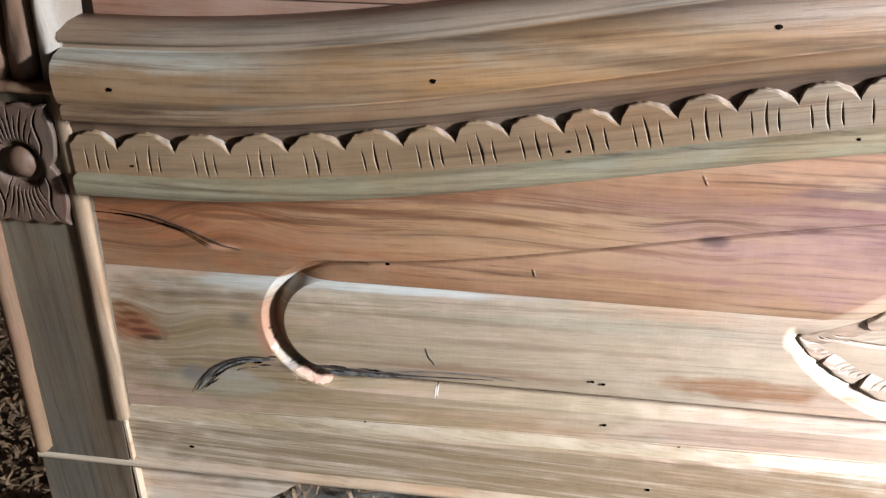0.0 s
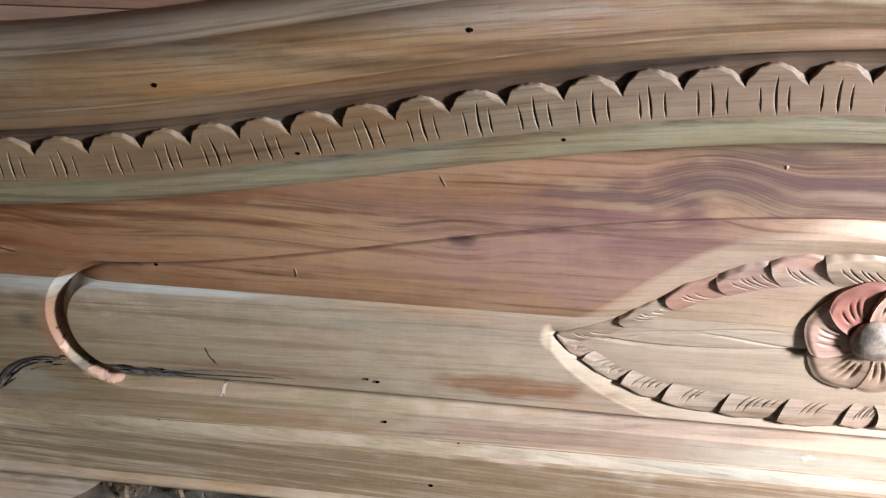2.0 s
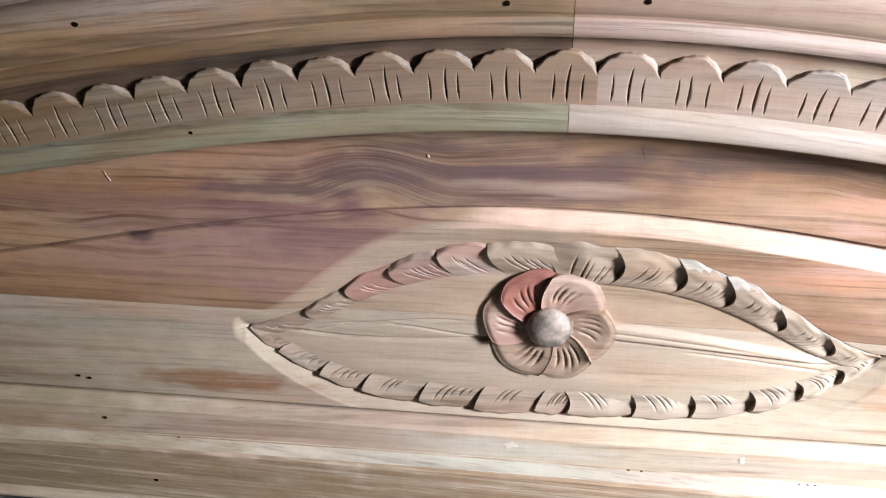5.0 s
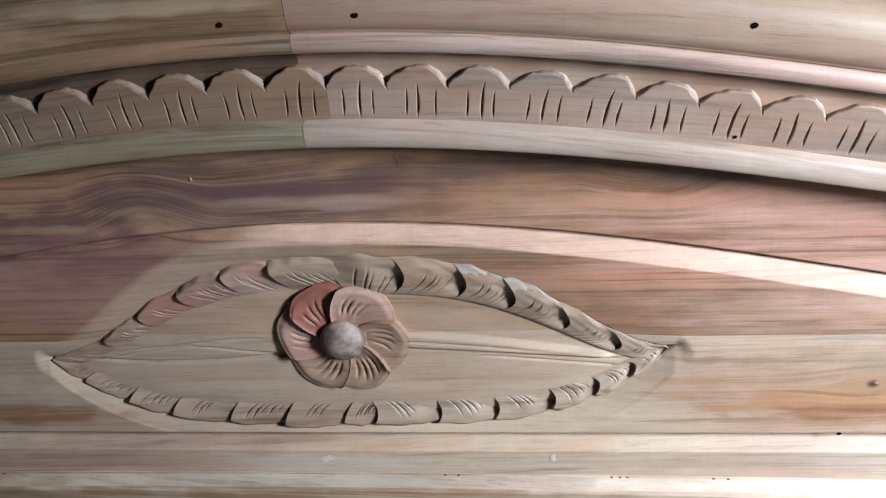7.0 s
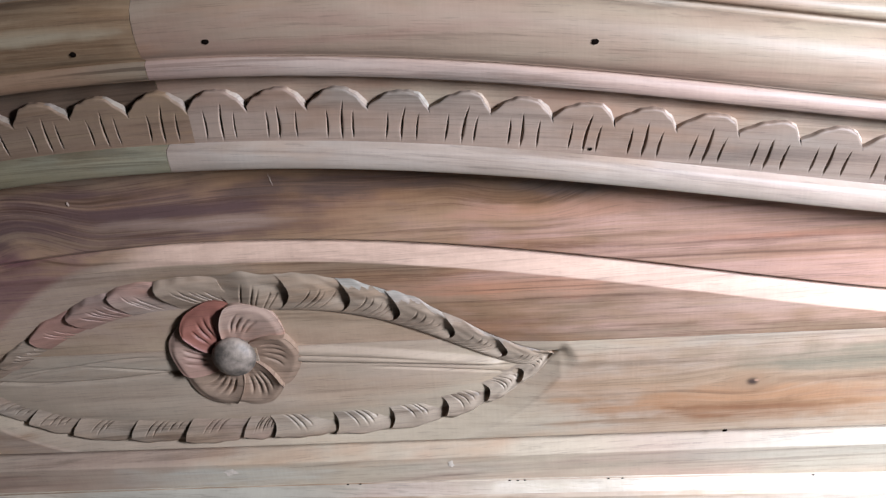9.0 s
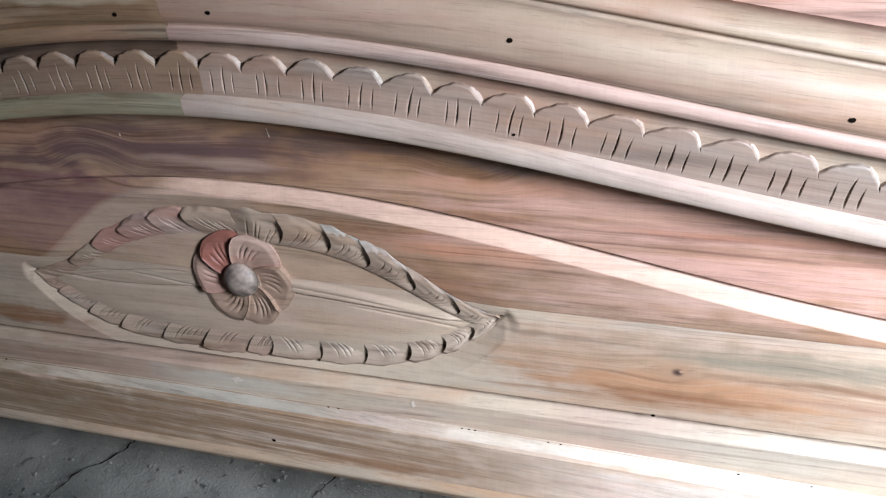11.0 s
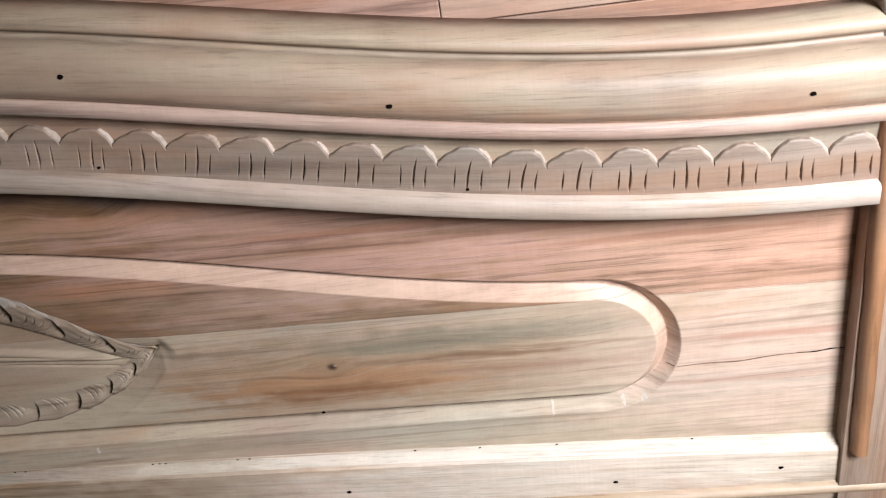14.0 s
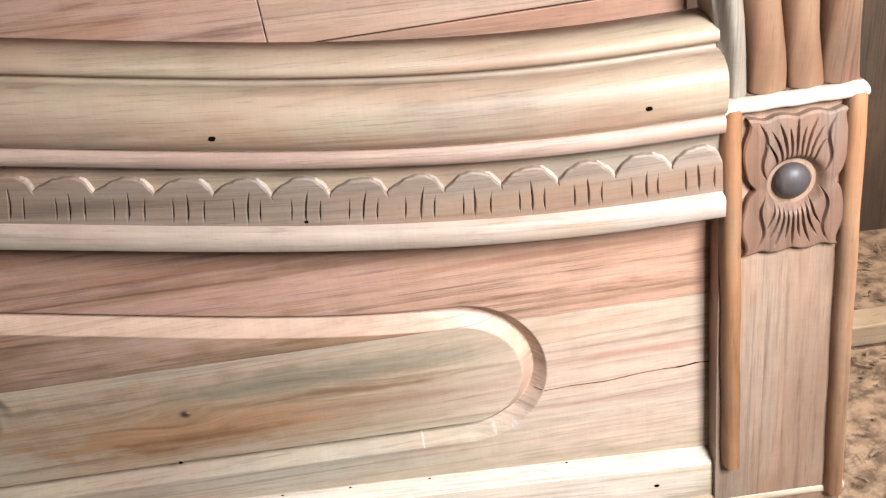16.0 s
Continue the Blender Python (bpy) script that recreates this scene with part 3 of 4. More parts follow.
# y and height over the arch, from the underside over the front to the back
PROFILE = [(0.020, 0.004), (-0.018, 0.0), (-0.032, 0.0006), (-0.0350, 0.0026), (-0.0358, 0.0095), (-0.0354, 0.0155), (-0.0335, 0.0177), (-0.026, 0.0185),
           (-0.0215, 0.030), (-0.0222, 0.050), (-0.0236, 0.0625), (-0.0290, 0.0636), (-0.0324, 0.0648), (-0.0334, 0.0700), (-0.0328, 0.0750), (-0.0300, 0.0764),
           (-0.0290, 0.0770), (-0.0345, 0.0798), (-0.0368, 0.086), (-0.0378, 0.095), (-0.0372, 0.104), (-0.0340, 0.1105), (-0.027, 0.1155), (-0.018, 0.1172),
           (-0.0125, 0.1178), (-0.0125, 0.1218), (-0.0158, 0.1224), (-0.0178, 0.1255), (-0.0165, 0.1300), (-0.012, 0.1335), (-0.004, 0.1360), (0.020, 0.1365)]


def along_arch(data):
    """Lets the grain of a piece follow the moulding's curve for the most part."""
    co = places(data)
    co[:, 2] -= 0.85 * (arch(co[:, 0]) - 0.45)
    return marked(data, "grain", co)


def front(over):
    """Front of the moulding at a height over the arch."""
    zs, ys = [p[1] for p in PROFILE[1:]], [p[0] for p in PROFILE[1:]]
    return float(np.interp(over, zs, ys))


headboard = tagged(empty("headboard"), "unfinished carved teak headboard with serpentine moulding, standing on concrete", "headboard")


# ---- lower panel: two boards with a routed field and a sunk almond ----
def field_distance(X, Z):
    """How far a place lies inside the routed outline."""
    end = 0.643
    xs = np.linspace(-end, end, 260)
    rise = lambda x: 0.451 - 0.3833 * x**2 + 0.432 * x**4
    high, mid = (rise(end) - 0.229) / 2, (rise(end) + 0.229) / 2
    top = np.stack([xs, rise(xs)], -1)
    a = np.linspace(np.pi / 2, -np.pi / 2, 60)
    nose = np.stack([end + high * np.cos(a), mid + high * np.sin(a)], -1)
    low = np.stack([xs[::-1], np.full_like(xs, 0.229)], -1)
    line = np.concatenate([top, nose, low, nose[::-1] * (-1, 1)])
    inside = (Z < rise(X)) & (Z > 0.229) & (np.abs(X) < end)
    inside |= np.hypot(np.abs(X) - end, Z - mid) < high
    best = np.full(X.shape, 9.0)
    for p, q in zip(line, np.roll(line, -1, 0)):
        if np.hypot(*(q - p)) < 1e-6:
            continue
        lo, hi = min(p[0], q[0]) - 0.04, max(p[0], q[0]) + 0.04
        c0, c1 = np.searchsorted(X[0], [lo, hi])
        x, z = X[:, c0:c1] - p[0], Z[:, c0:c1] - p[1]
        d = q - p
        u = np.clip((x * d[0] + z * d[1]) / (d @ d), 0, 1)
        np.minimum(best[:, c0:c1], np.hypot(x - u * d[0], z - u * d[1]), out=best[:, c0:c1])
    return np.where(inside, best, -best)


def almond(x):
    """Upper and lower edge of the carved almond, and how far along it lies (-1 to 1)."""
    u = (x - 0.005) / 0.257
    v = np.clip(np.abs(u), 0, 1)
    tip = 0.331 + 0.004 * u
    return tip + 0.087 * (1 - v**3) ** 2.2, tip - 0.079 * (1 - v**3.6) ** 0.9, u


SUNK = 0.0095


def recess(X, Z):
    """How deep the sanded hollow round the almond goes (0 to 1), and where the almond itself lies."""
    up, low, u = almond(X)
    reach = np.abs(u)
    beyond = np.maximum(reach - 1, 0) * 0.257 * 1.5
    away = np.hypot(np.maximum(np.maximum(Z - up, low - Z), 0), beyond)
    above = step(-0.012, 0.012, Z - (up + low) / 2)
    inner = np.minimum(reach, 1)
    over = 0.012 + 0.020 * np.sin(np.pi * inner**0.9) * step(0.35, -0.1, u) + 0.030 * step(-0.1, 0.3, u) * step(1.05, 0.75, u)
    under = 0.007 + 0.009 * step(0.2, 0.7, -u) + 0.017 * step(0.15, 0.75, u)
    edge = under + (over - under) * above
    ramp = np.clip((edge - away) / edge, 0, 1)
    within = np.clip(np.minimum(up - Z, Z - low) / 0.004, 0, 1) * (reach < 1)
    return ramp, within, reach


def groove_line(Z, mid, wide):
    return np.exp(-(((Z - mid) / wide) ** 2))


def veins(X, Z):
    """Grooves and the raised midrib between the tips and the flower."""
    left = step(-0.236, -0.215, X) * step(-0.035, -0.055, X)
    t = np.clip((X + 0.228) / 0.19, 0, 1)
    deep = 0.0030 * groove_line(Z, 0.3250 - 0.0075 * np.sin(np.pi * t**0.8), 0.0011 + 0.0007 * t) * left
    t = np.clip((X + 0.193) / 0.13, 0, 1)
    deep = deep + 0.0022 * groove_line(Z, 0.323 + 0.017 * np.sin(np.pi / 2 * t), 0.0008 + 0.0014 * t * (1 - t)) * left * step(-0.20, -0.17, X) * step(-0.06, -0.085, X)
    deep = deep + 0.0014 * groove_line(Z, 0.329 + 0.004 * np.sin(X * 34), 0.0009) * left * step(-0.21, -0.15, X)
    t = np.clip((X - 0.05) / 0.166, 0, 1)
    top, low = 0.345 - 0.022 * t**1.3, 0.331 - 0.012 * t
    right = step(0.035, 0.055, X) * step(0.225, 0.205, X)
    deep = deep - 0.0042 * step(low - 0.001, low + 0.003, Z) * step(top + 0.003, top - 0.003, Z) * right
    deep = deep + 0.0030 * groove_line(Z, low - 0.0005, 0.0011) * right + 0.0016 * groove_line(Z, low - 0.004 - 0.003 * t, 0.0009) * right * step(0.10, 0.14, X)
    return deep + 0.0012 * groove_line(Z, (top + low) / 2, 0.0010) * right * step(0.17, 0.12, X)


def groove_shape(X, Z):
    """Width of the outer slope and depth of the routed groove: a steep shallow cut along the top, a broad one round the ends."""
    steep = step(0.31, 0.35, Z) * step(0.690, 0.60, np.abs(X))
    shallow = step(0.03, -0.10, X) * step(-0.36, -0.24, X) * steep
    return 0.0100 - 0.0070 * steep, 0.0125 - 0.0062 * steep - 0.0038 * shallow, steep


def panel_depth(X, Z):
    inside = field_distance(X, Z)
    wide, deep, steep = groove_shape(X, Z)
    cut = np.where(inside < wide, inside / wide * deep, deep * (0.0205 - inside) / (0.0205 - wide)).clip(0)
    cut = cut + 0.0016 * np.clip(1.6 - np.abs(inside - wide - 0.0010) / 0.0009, 0, 1) * (1 - 0.8 * step(0.655, 0.68, np.abs(X)))
    cut = cut + 0.0050 * np.clip(1.5 - np.abs(inside - wide - 0.0012) / 0.0009, 0, 1) * steep * step(-0.20, -0.34, X)
    ramp, within, reach = recess(X, Z)
    up, low, u = almond(X)
    lip = 1 - step(-0.1, 0.15, u) * step(-0.01, 0.01, Z - (up + low) / 2)
    edge_cut = 0.0007 * lip * step(1.04, 0.96, reach)
    base = 0.0030 + 0.0032 * lip
    sunk = edge_cut * step(0.0, 0.16, ramp) + (base - edge_cut) * ramp ** (1.6 - 0.2 * lip) + (SUNK - base) * within
    belly = 0.0020 * np.exp(-(((Z - low - 0.42 * (0.331 - low)) / 0.016) ** 2)) * step(0.95, 0.6, reach)
    carved = (veins(X, Z) - belly) * step(0.9, 1.0, within)
    return np.maximum(cut, sunk + carved)


def panel_board(name, z0, z1, material, label):
    xs = np.concatenate([np.arange(-0.862, -0.72, 0.005), np.arange(-0.72, -0.60, 0.0007), np.arange(-0.60, 0.60, 0.0019), np.arange(0.60, 0.72, 0.0007), np.arange(0.72, 0.8625, 0.005)])
    cuts = [z0] + [z for z in (0.220, 0.462) if z0 < z < z1] + [z1]
    zs = np.concatenate([np.linspace(a, b, max(2, int((b - a) / (0.00058 if 0.219 < (a + b) / 2 < 0.47 else 0.003)))) for a, b in zip(cuts, cuts[1:])])
    zs = np.unique(zs.round(6))
    X, Z = np.meshgrid(xs, zs)
    wave = 0.0004 * np.sin(X * 9 + Z * 20)
    data = sheet(name, X, panel_depth(X, Z) + wave, Z, back=0.022)
    board = part(name, data, material, headboard, label)
    inside = field_distance(X, Z)
    wide, deep, steep = groove_shape(X, Z)
    # Inner groove slope on the right is paled: its highlight is in the colour.
    bevel = step(wide - 0.002, wide, inside) * step(0.0212, 0.0196, inside) * step(0.262, 0.272, Z)
    lit_bevel = bevel * step(-0.085, -0.035, X + 1.5 * (inside - 0.012))
    ramp, within, reach = recess(X, Z)
    for area, there in (("lit_cut", lit_bevel), ("sanded", step(0.0, 0.30, ramp) * (1 - 0.85 * step(0.0, 0.06, X) * step(0.335, 0.345, Z) * (1 - within)) + 0.38 * step(0.16, 0.34, X + 0.5 * (Z - 0.38)) * (1 - step(0.0, 0.2, ramp)) * step(0.019, 0.023, inside))):
        whole = np.zeros(len(data.vertices))
        whole[:there.size] = there.ravel()
        marked(data, area, whole)
    return board


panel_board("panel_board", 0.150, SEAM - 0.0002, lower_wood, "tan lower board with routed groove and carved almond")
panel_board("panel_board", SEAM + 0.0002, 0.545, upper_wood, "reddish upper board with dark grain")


# ---- carved almond: leaflets and flower ----
def leaflet(a, b, upper, hollow, first=False, seed=0):
    """One scale of the border: its near end stands proud with a curved stop cut, and it falls towards the next."""
    rng = random.Random(seed)
    s, r = np.meshgrid(np.linspace(0, 1, 120), np.linspace(0, 1, 40))

    def start(at, scooped):
        return at - 0.009 * ((r - 0.55) / 0.45) ** 2 if scooped else at - 0.004 + 0.015 * (1 - r) ** 2

    near, far = start(a, hollow and not first), start(b, b > 0.03)
    x = near + (far + 0.004 - near) * s
    up, low, u = almond(x)
    broad = (0.037 if hollow and upper else 0.031) * (1 - 0.55 * np.abs(np.clip(u, -1, 1)) ** 3)
    lobe = rng.uniform(0.0030, 0.0052) * np.sin(np.pi * np.clip(s, 0, 1) ** rng.uniform(0.6, 1.1)) * r**1.5 + 0.0007 * np.sin(s * rng.uniform(12, 22) + seed) * r**3
    z = up - broad * (1 - r) + lobe if upper else low + broad * (1 - r) - lobe
    crest = rng.uniform(0.78, 0.86) - (0.06 if upper else 0.02) * hollow
    dome = np.where(r < crest, (np.clip(r / crest, 0, 1) ** (0.5 if upper else 1.1) if hollow else np.sin(np.clip(r / crest, 0, 1) * np.pi / 2) ** 1.5), 1 - (0.18 if hollow and upper else 0.85) * np.clip((r - crest) / (1 - crest), 0, 1) ** 1.2)
    peak = (0.0092 if upper and hollow else 0.0084 if upper else 0.0092) * rng.uniform(0.9, 1.1) * (1 - 0.25 * np.abs(np.clip(u, -1, 1)) ** 4)
    tall = peak * (1 - (0.10 if hollow and upper else 0.22 if hollow else 0.52) * s) * dome - 0.0004
    if b > 0.03:
        tall -= rng.uniform(0.0036, 0.0046) * step(0.42, 0.82, s) * np.exp(-np.abs((r - 0.50) / 0.27) ** 3)
    if first:
        tall *= 0.35 + 0.65 * step(0.0, 0.5, s)
    for k in range(rng.choice((3, 4, 4, 5))):
        at = rng.uniform(0.24, 0.30) + 0.115 * k + rng.uniform(-0.02, 0.02) + (0.42 if hollow else -0.40) * (r - 0.4) * (1 - 0.5 * r) + 0.25 * (r - 0.4) ** 2
        tall -= rng.uniform(0.0010, 0.0016) * ((1.0 if upper else 1.35) if hollow else 1.7) * np.exp(-(((s - at) / rng.uniform(0.009, 0.014)) ** 2)) * step(0.04, 0.2, r) * step(rng.uniform(0.60, 0.78) - 0.04 * k, 0.42, r)
    tall += 0.00025 * np.sin(s * rng.uniform(9, 14) + r * 8 + seed) * np.sin(r * 13 + seed * 2.1) * step(0.1, 0.4, r)
    y = SUNK - tall
    if not upper:
        x, y, z = x[::-1], y[::-1], z[::-1]
    data = sheet("leaflet", x, y, z, back=SUNK + 0.003)
    # Broken outer rims on the upper right, paled to carry their highlight.
    if upper and a > 0.07:
        torn = (r > 0.84 + 0.05 * np.sin(s * 9 + seed) + 0.03 * np.sin(s * 31 + seed))[:-1, :-1].astype(np.int32)
        faces = np.zeros(len(data.polygons), np.int32)
        faces[:torn.size] = torn.ravel()
        data.polygons.foreach_set("material_index", faces)
    return data


carving = part("flower_boss", box("boss_seat", -0.008, 0.020, SUNK - 0.004, SUNK + 0.004, 0.335, 0.355, 0.001), carved_wood, headboard)
UPPER_STEPS = [-0.243, -0.195, -0.160, -0.123, -0.084, -0.045, 0.001, 0.056, 0.103, 0.140, 0.181, 0.221, 0.254]
LOWER_STEPS = [-0.245, -0.222, -0.188, -0.152, -0.103, -0.055, -0.004, 0.022, 0.076, 0.124, 0.170, 0.205, 0.233, 0.256]
for upper, steps in ((True, UPPER_STEPS), (False, LOWER_STEPS)):
    for n, (a, b) in enumerate(zip(steps, steps[1:])):
        reds = upper and n in (2, 3, 4)
        part("leaflet", leaflet(a, b, upper, b > 0.03, upper and n == 6, n + 20 * upper), blush_wood if reds else leaf_brown if b < 0.03 else carved_wood, carving).data.materials.append(lit_chisel_and_peg_wood)

FLOWER = (0.001, 0.3415)


def petal(start):
    """A pinwheel petal: high along its first edge, falling clockwise under the next one."""
    u, v = np.meshgrid(np.linspace(0, 1, 60), np.linspace(0, 1, 30))
    rim = (0.0535 + 0.0006 * np.sin(u * 13 + start)) * (0.78 + 0.22 * np.sin(np.pi * np.clip(u * 0.9 + 0.08, 0, 1)) ** 0.6)
    r = 0.012 + (rim - 0.012) * v
    angle = radians(start) - radians(72) * u + radians(26) * (1 - v) - radians(6)
    rng = random.Random(start)
    tall = (0.0046 + 0.0054 * v**0.85) * (1 - 0.62 * u**0.55) - 0.0022 * step(0.86, 1.0, v) - 0.0010 * np.sin(np.pi * u) * v
    for k in range(4):
        at = 0.24 + 0.13 * k + rng.uniform(-0.02, 0.02)
        tall -= rng.uniform(0.0015, 0.0022) * np.exp(-(((u - at - 0.5 * (v - 0.5) ** 2 + 0.10 * (v - 0.5)) / 0.024) ** 2)) * step(0.26, 0.40, v) * step(rng.uniform(0.70, 0.84), 0.56, v)
    tall += 0.0002 * np.sin(u * 19 + v * 7 + start)
    return sheet("petal", FLOWER[0] + r * np.cos(angle), SUNK - tall, FLOWER[1] + r * np.sin(angle), back=SUNK + 0.003)


for start in (95, 28, -35, -92, -155, -208):
    part("petal", petal(start), {-208: red_wood, 95: blush_wood, -155: blush_wood}.get(start, petal_wood), carving, "reddish heartwood petal" if start == -208 else "")


def ball(name, centre, radius, flat):
    bm = bmesh.new()
    bmesh.ops.create_uvsphere(bm, u_segments=32, v_segments=20, radius=radius)
    for v in bm.verts:
        v.co = Vector((centre[0] + v.co.x, centre[1] + v.co.y * flat, centre[2] + v.co.z))
    for f in bm.faces:
        f.smooth = True
    return bm


part("bud", ball("bud", (FLOWER[0], SUNK - 0.0065, FLOWER[1] + 0.001), 0.0180, 0.55), bud_wood, carving, "rounded grey-brown bud")


# ---- serpentine moulding in two halves, with its scallops ----
def moulding(x0, x1):
    xs = np.linspace(x0, x1, 120)
    return sweep("moulding", [((x, 0, arch(x)), (0, 1, 0), (0, 0, 1)) for x in xs], PROFILE)


halves = [part("moulding", along_arch(moulding(-HALF + 0.001, JOIN - 0.0002)), cushion_left, headboard, "brown left-grained length of moulding"),
          part("moulding", along_arch(moulding(JOIN + 0.0002, HALF - 0.001)), cushion_right, headboard, "paler pinkish length of moulding")]


def scallop(a, b, seed):
    """One arched scale of the carved band with three chisel cuts."""
    rng = random.Random(seed)
    m, w = (a + b) / 2, (b - a) / 2
    cuts = [(-0.0092 + rng.uniform(-0.0012, 0.0012), 0.022, 0.0385, 0.0008), (rng.uniform(-0.001, 0.001), 0.0215, 0.0440 + rng.uniform(-0.003, 0.001), 0.0011),
            (0.0092 + rng.uniform(-0.0012, 0.0012), 0.022, 0.0385, 0.0008)]
    us = set(np.round(np.linspace(-1, 1, 25), 4).tolist())
    for c, *_ in cuts:
        us |= {round((c + k * 0.00042) / w, 4) for k in range(-3, 4)}
    us = np.array(sorted(u for u in us if -1 <= u <= 1))
    top = 0.0435 + rng.uniform(0.0110, 0.0125) * (1 - np.abs(us) ** 2.3)
    top = top + 0.0004 * np.sin(us * 5 + seed * 2.3) + 0.0003 * np.sin(us * 17 + seed) - 0.0008 * rng.random()
    chamfer = 0.0006 + rng.uniform(0.0028, 0.0044) * step(0.15, 0.90, us) + 0.0004 * np.sin(us * 13 + seed)
    rows_v = np.linspace(0, 1, 22)
    X, Y, O = [], [], []
    lean = -slope(m) * 1.5 + rng.uniform(-0.05, 0.05)
    for v in rows_v:
        over = 0.0165 + (top - chamfer - 0.0165) * v
        x = m + us * w + lean * (over - 0.03) * (1 - us**4)
        y = np.full_like(us, -0.0265)
        for c, lo, hi, wide in cuts:
            fade = np.clip(np.minimum((over - lo) / 0.004, (hi - over) / 0.010), 0, 1)
            bend = 0.0012 * np.sign(c) * ((np.clip(over, lo, hi) - lo) / 0.015 - 0.5) ** 2 * (v < 0.9)
            y = y + 0.0034 * np.clip(1 - np.abs(us * w - c) / (0.85 * wide * (0.5 + 0.5 * fade) + 1e-6), 0, 1) * np.sqrt(fade)
            x = x + bend * np.exp(-(((us * w - c) / 0.002) ** 2))
        X.append(x), Y.append(y), O.append(over)
    for k, drop in ((0.33, 0.0014), (0.70, 0.0031), (1.0, 0.0046)):
        over = top - chamfer * (1 - k)
        X.append(m + us * w + lean * (over - 0.03) * (1 - us**4)), Y.append(np.full_like(us, -0.0265 + drop)), O.append(over)
    X, Y, O = np.array(X), np.array(Y), np.array(O)
    data = along_arch(sheet("scallop", X, Y, arch(X) + O, back=-0.012))
    lit_cut = np.zeros(len(data.polygons), np.int32)
    n, m = X.shape
    facet = np.zeros((n - 1, m - 1), np.int32)
    # Right flank of the chamfer takes a paler copy, as if catching light.
    facet[22:, us[:-1] > 0.30] = 1
    lit_cut[:facet.size] = facet.ravel()
    data.polygons.foreach_set("material_index", lit_cut)
    return data


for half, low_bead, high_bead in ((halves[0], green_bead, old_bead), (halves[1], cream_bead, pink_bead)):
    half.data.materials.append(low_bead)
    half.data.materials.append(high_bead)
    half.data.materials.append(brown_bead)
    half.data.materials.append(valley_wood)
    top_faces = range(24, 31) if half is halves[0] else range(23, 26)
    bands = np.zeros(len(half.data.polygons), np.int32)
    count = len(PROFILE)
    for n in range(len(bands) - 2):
        # Left half: recess faces behind the scallops take the darkest teak.
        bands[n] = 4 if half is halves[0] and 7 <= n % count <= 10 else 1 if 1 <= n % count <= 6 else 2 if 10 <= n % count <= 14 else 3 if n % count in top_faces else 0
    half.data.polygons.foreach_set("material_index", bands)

cusps = [-0.846, -0.805, -0.757, -0.711, -0.664, -0.618]
cusps += [0.024 + 0.0398 * k for k in range(-15, 0)] + [0.024 + 0.0393 * k for k in range(0, 21)] + [0.8465]
for n, (a, b) in enumerate(zip(cusps, cusps[1:])):
    scale_piece = part("scallop", scallop(a, b, n), scallop_wood if (a + b) / 2 > JOIN else scallop_brown, halves[int((a + b) / 2 > JOIN)])
    scale_piece.data.materials.append(lit_chisel_and_peg_wood if (a + b) / 2 > JOIN else lit_chisel_brown)


# ---- bottom rail ----
def rail():
    xs = np.linspace(-HALF - 0.012, HALF + 0.012, 60)
    verts, faces = [], []
    for x in xs:
        t = ledge(x)
        for y, z in ((0.022, t + 0.001), (-0.001, t + 0.001), (-0.0015, t), (-0.0125, t - 0.0045), (-0.0145, t - 0.0075), (-0.0145, 0.126), (-0.013, 0.120), (0.022, 0.120)):
            verts.append((x, y, z))
    k = 8
    for i in range(len(xs) - 1):
        for j in range(k):
            faces.append((i * k + j, i * k + (j + 1) % k, (i + 1) * k + (j + 1) % k, (i + 1) * k + j))
    faces += [tuple(range(k))[::-1], tuple((len(xs) - 1) * k + j for j in range(k))]
    return mesh_of("bottom_rail", verts, faces, smooth=False)


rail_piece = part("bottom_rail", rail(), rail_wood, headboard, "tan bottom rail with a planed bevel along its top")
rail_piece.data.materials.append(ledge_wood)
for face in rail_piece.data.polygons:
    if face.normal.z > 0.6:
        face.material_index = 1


def half_round(wide, high, n=9):
    """Outline of a bead: flat at the back, rounded at the front (towards -y)."""
    return [(-high * math.sin(math.pi * k / (n - 1)) ** 0.8, wide / 2 * math.cos(math.pi * k / (n - 1))) for k in range(n)] + [(0.003, -wide / 2), (0.003, wide / 2)]


def strip(name, p, q, wide, high, material, parent, label=""):
    """A straight half-round bead from p to q on an upright face."""
    p, q = Vector(p), Vector(q)
    way = (q - p).normalized()
    side = Vector((0, 1, 0)).cross(way)
    rows = []
    for k in range(13):
        wobble = 0.0004 * math.sin(k * 1.9 + p.x * 40)
        rows.append((p.lerp(q, k / 12) + side * wobble, (0, 1, 0), side))
    return part(name, sweep(name, rows, half_round(wide, high)), material, parent, label)


strip("bottom_bead", (-0.956, -0.0142, 0.127), (0.956, -0.0142, 0.139), 0.011, 0.008, strip_wood, headboard, "thin rounded bead")


def bracket():
    """Curved bracket under the rail beside the post."""
    xs = np.linspace(-HALF - 0.012, -0.686, 30)
    low = 0.068 + 0.050 * np.clip((xs + 0.80) / 0.114, 0, 1) ** 2.2 - 0.006 * np.sin(np.clip((xs + 0.86) / 0.12, 0, 1) * np.pi)
    X = np.stack([xs, xs])
    Z = np.stack([low, np.full_like(xs, 0.1195)])
    return sheet("bracket", X, np.full_like(X, -0.010), Z, back=0.012, smooth=False)


part("bracket", bracket(), rail_wood, headboard, "pale shaped bracket below the rail")


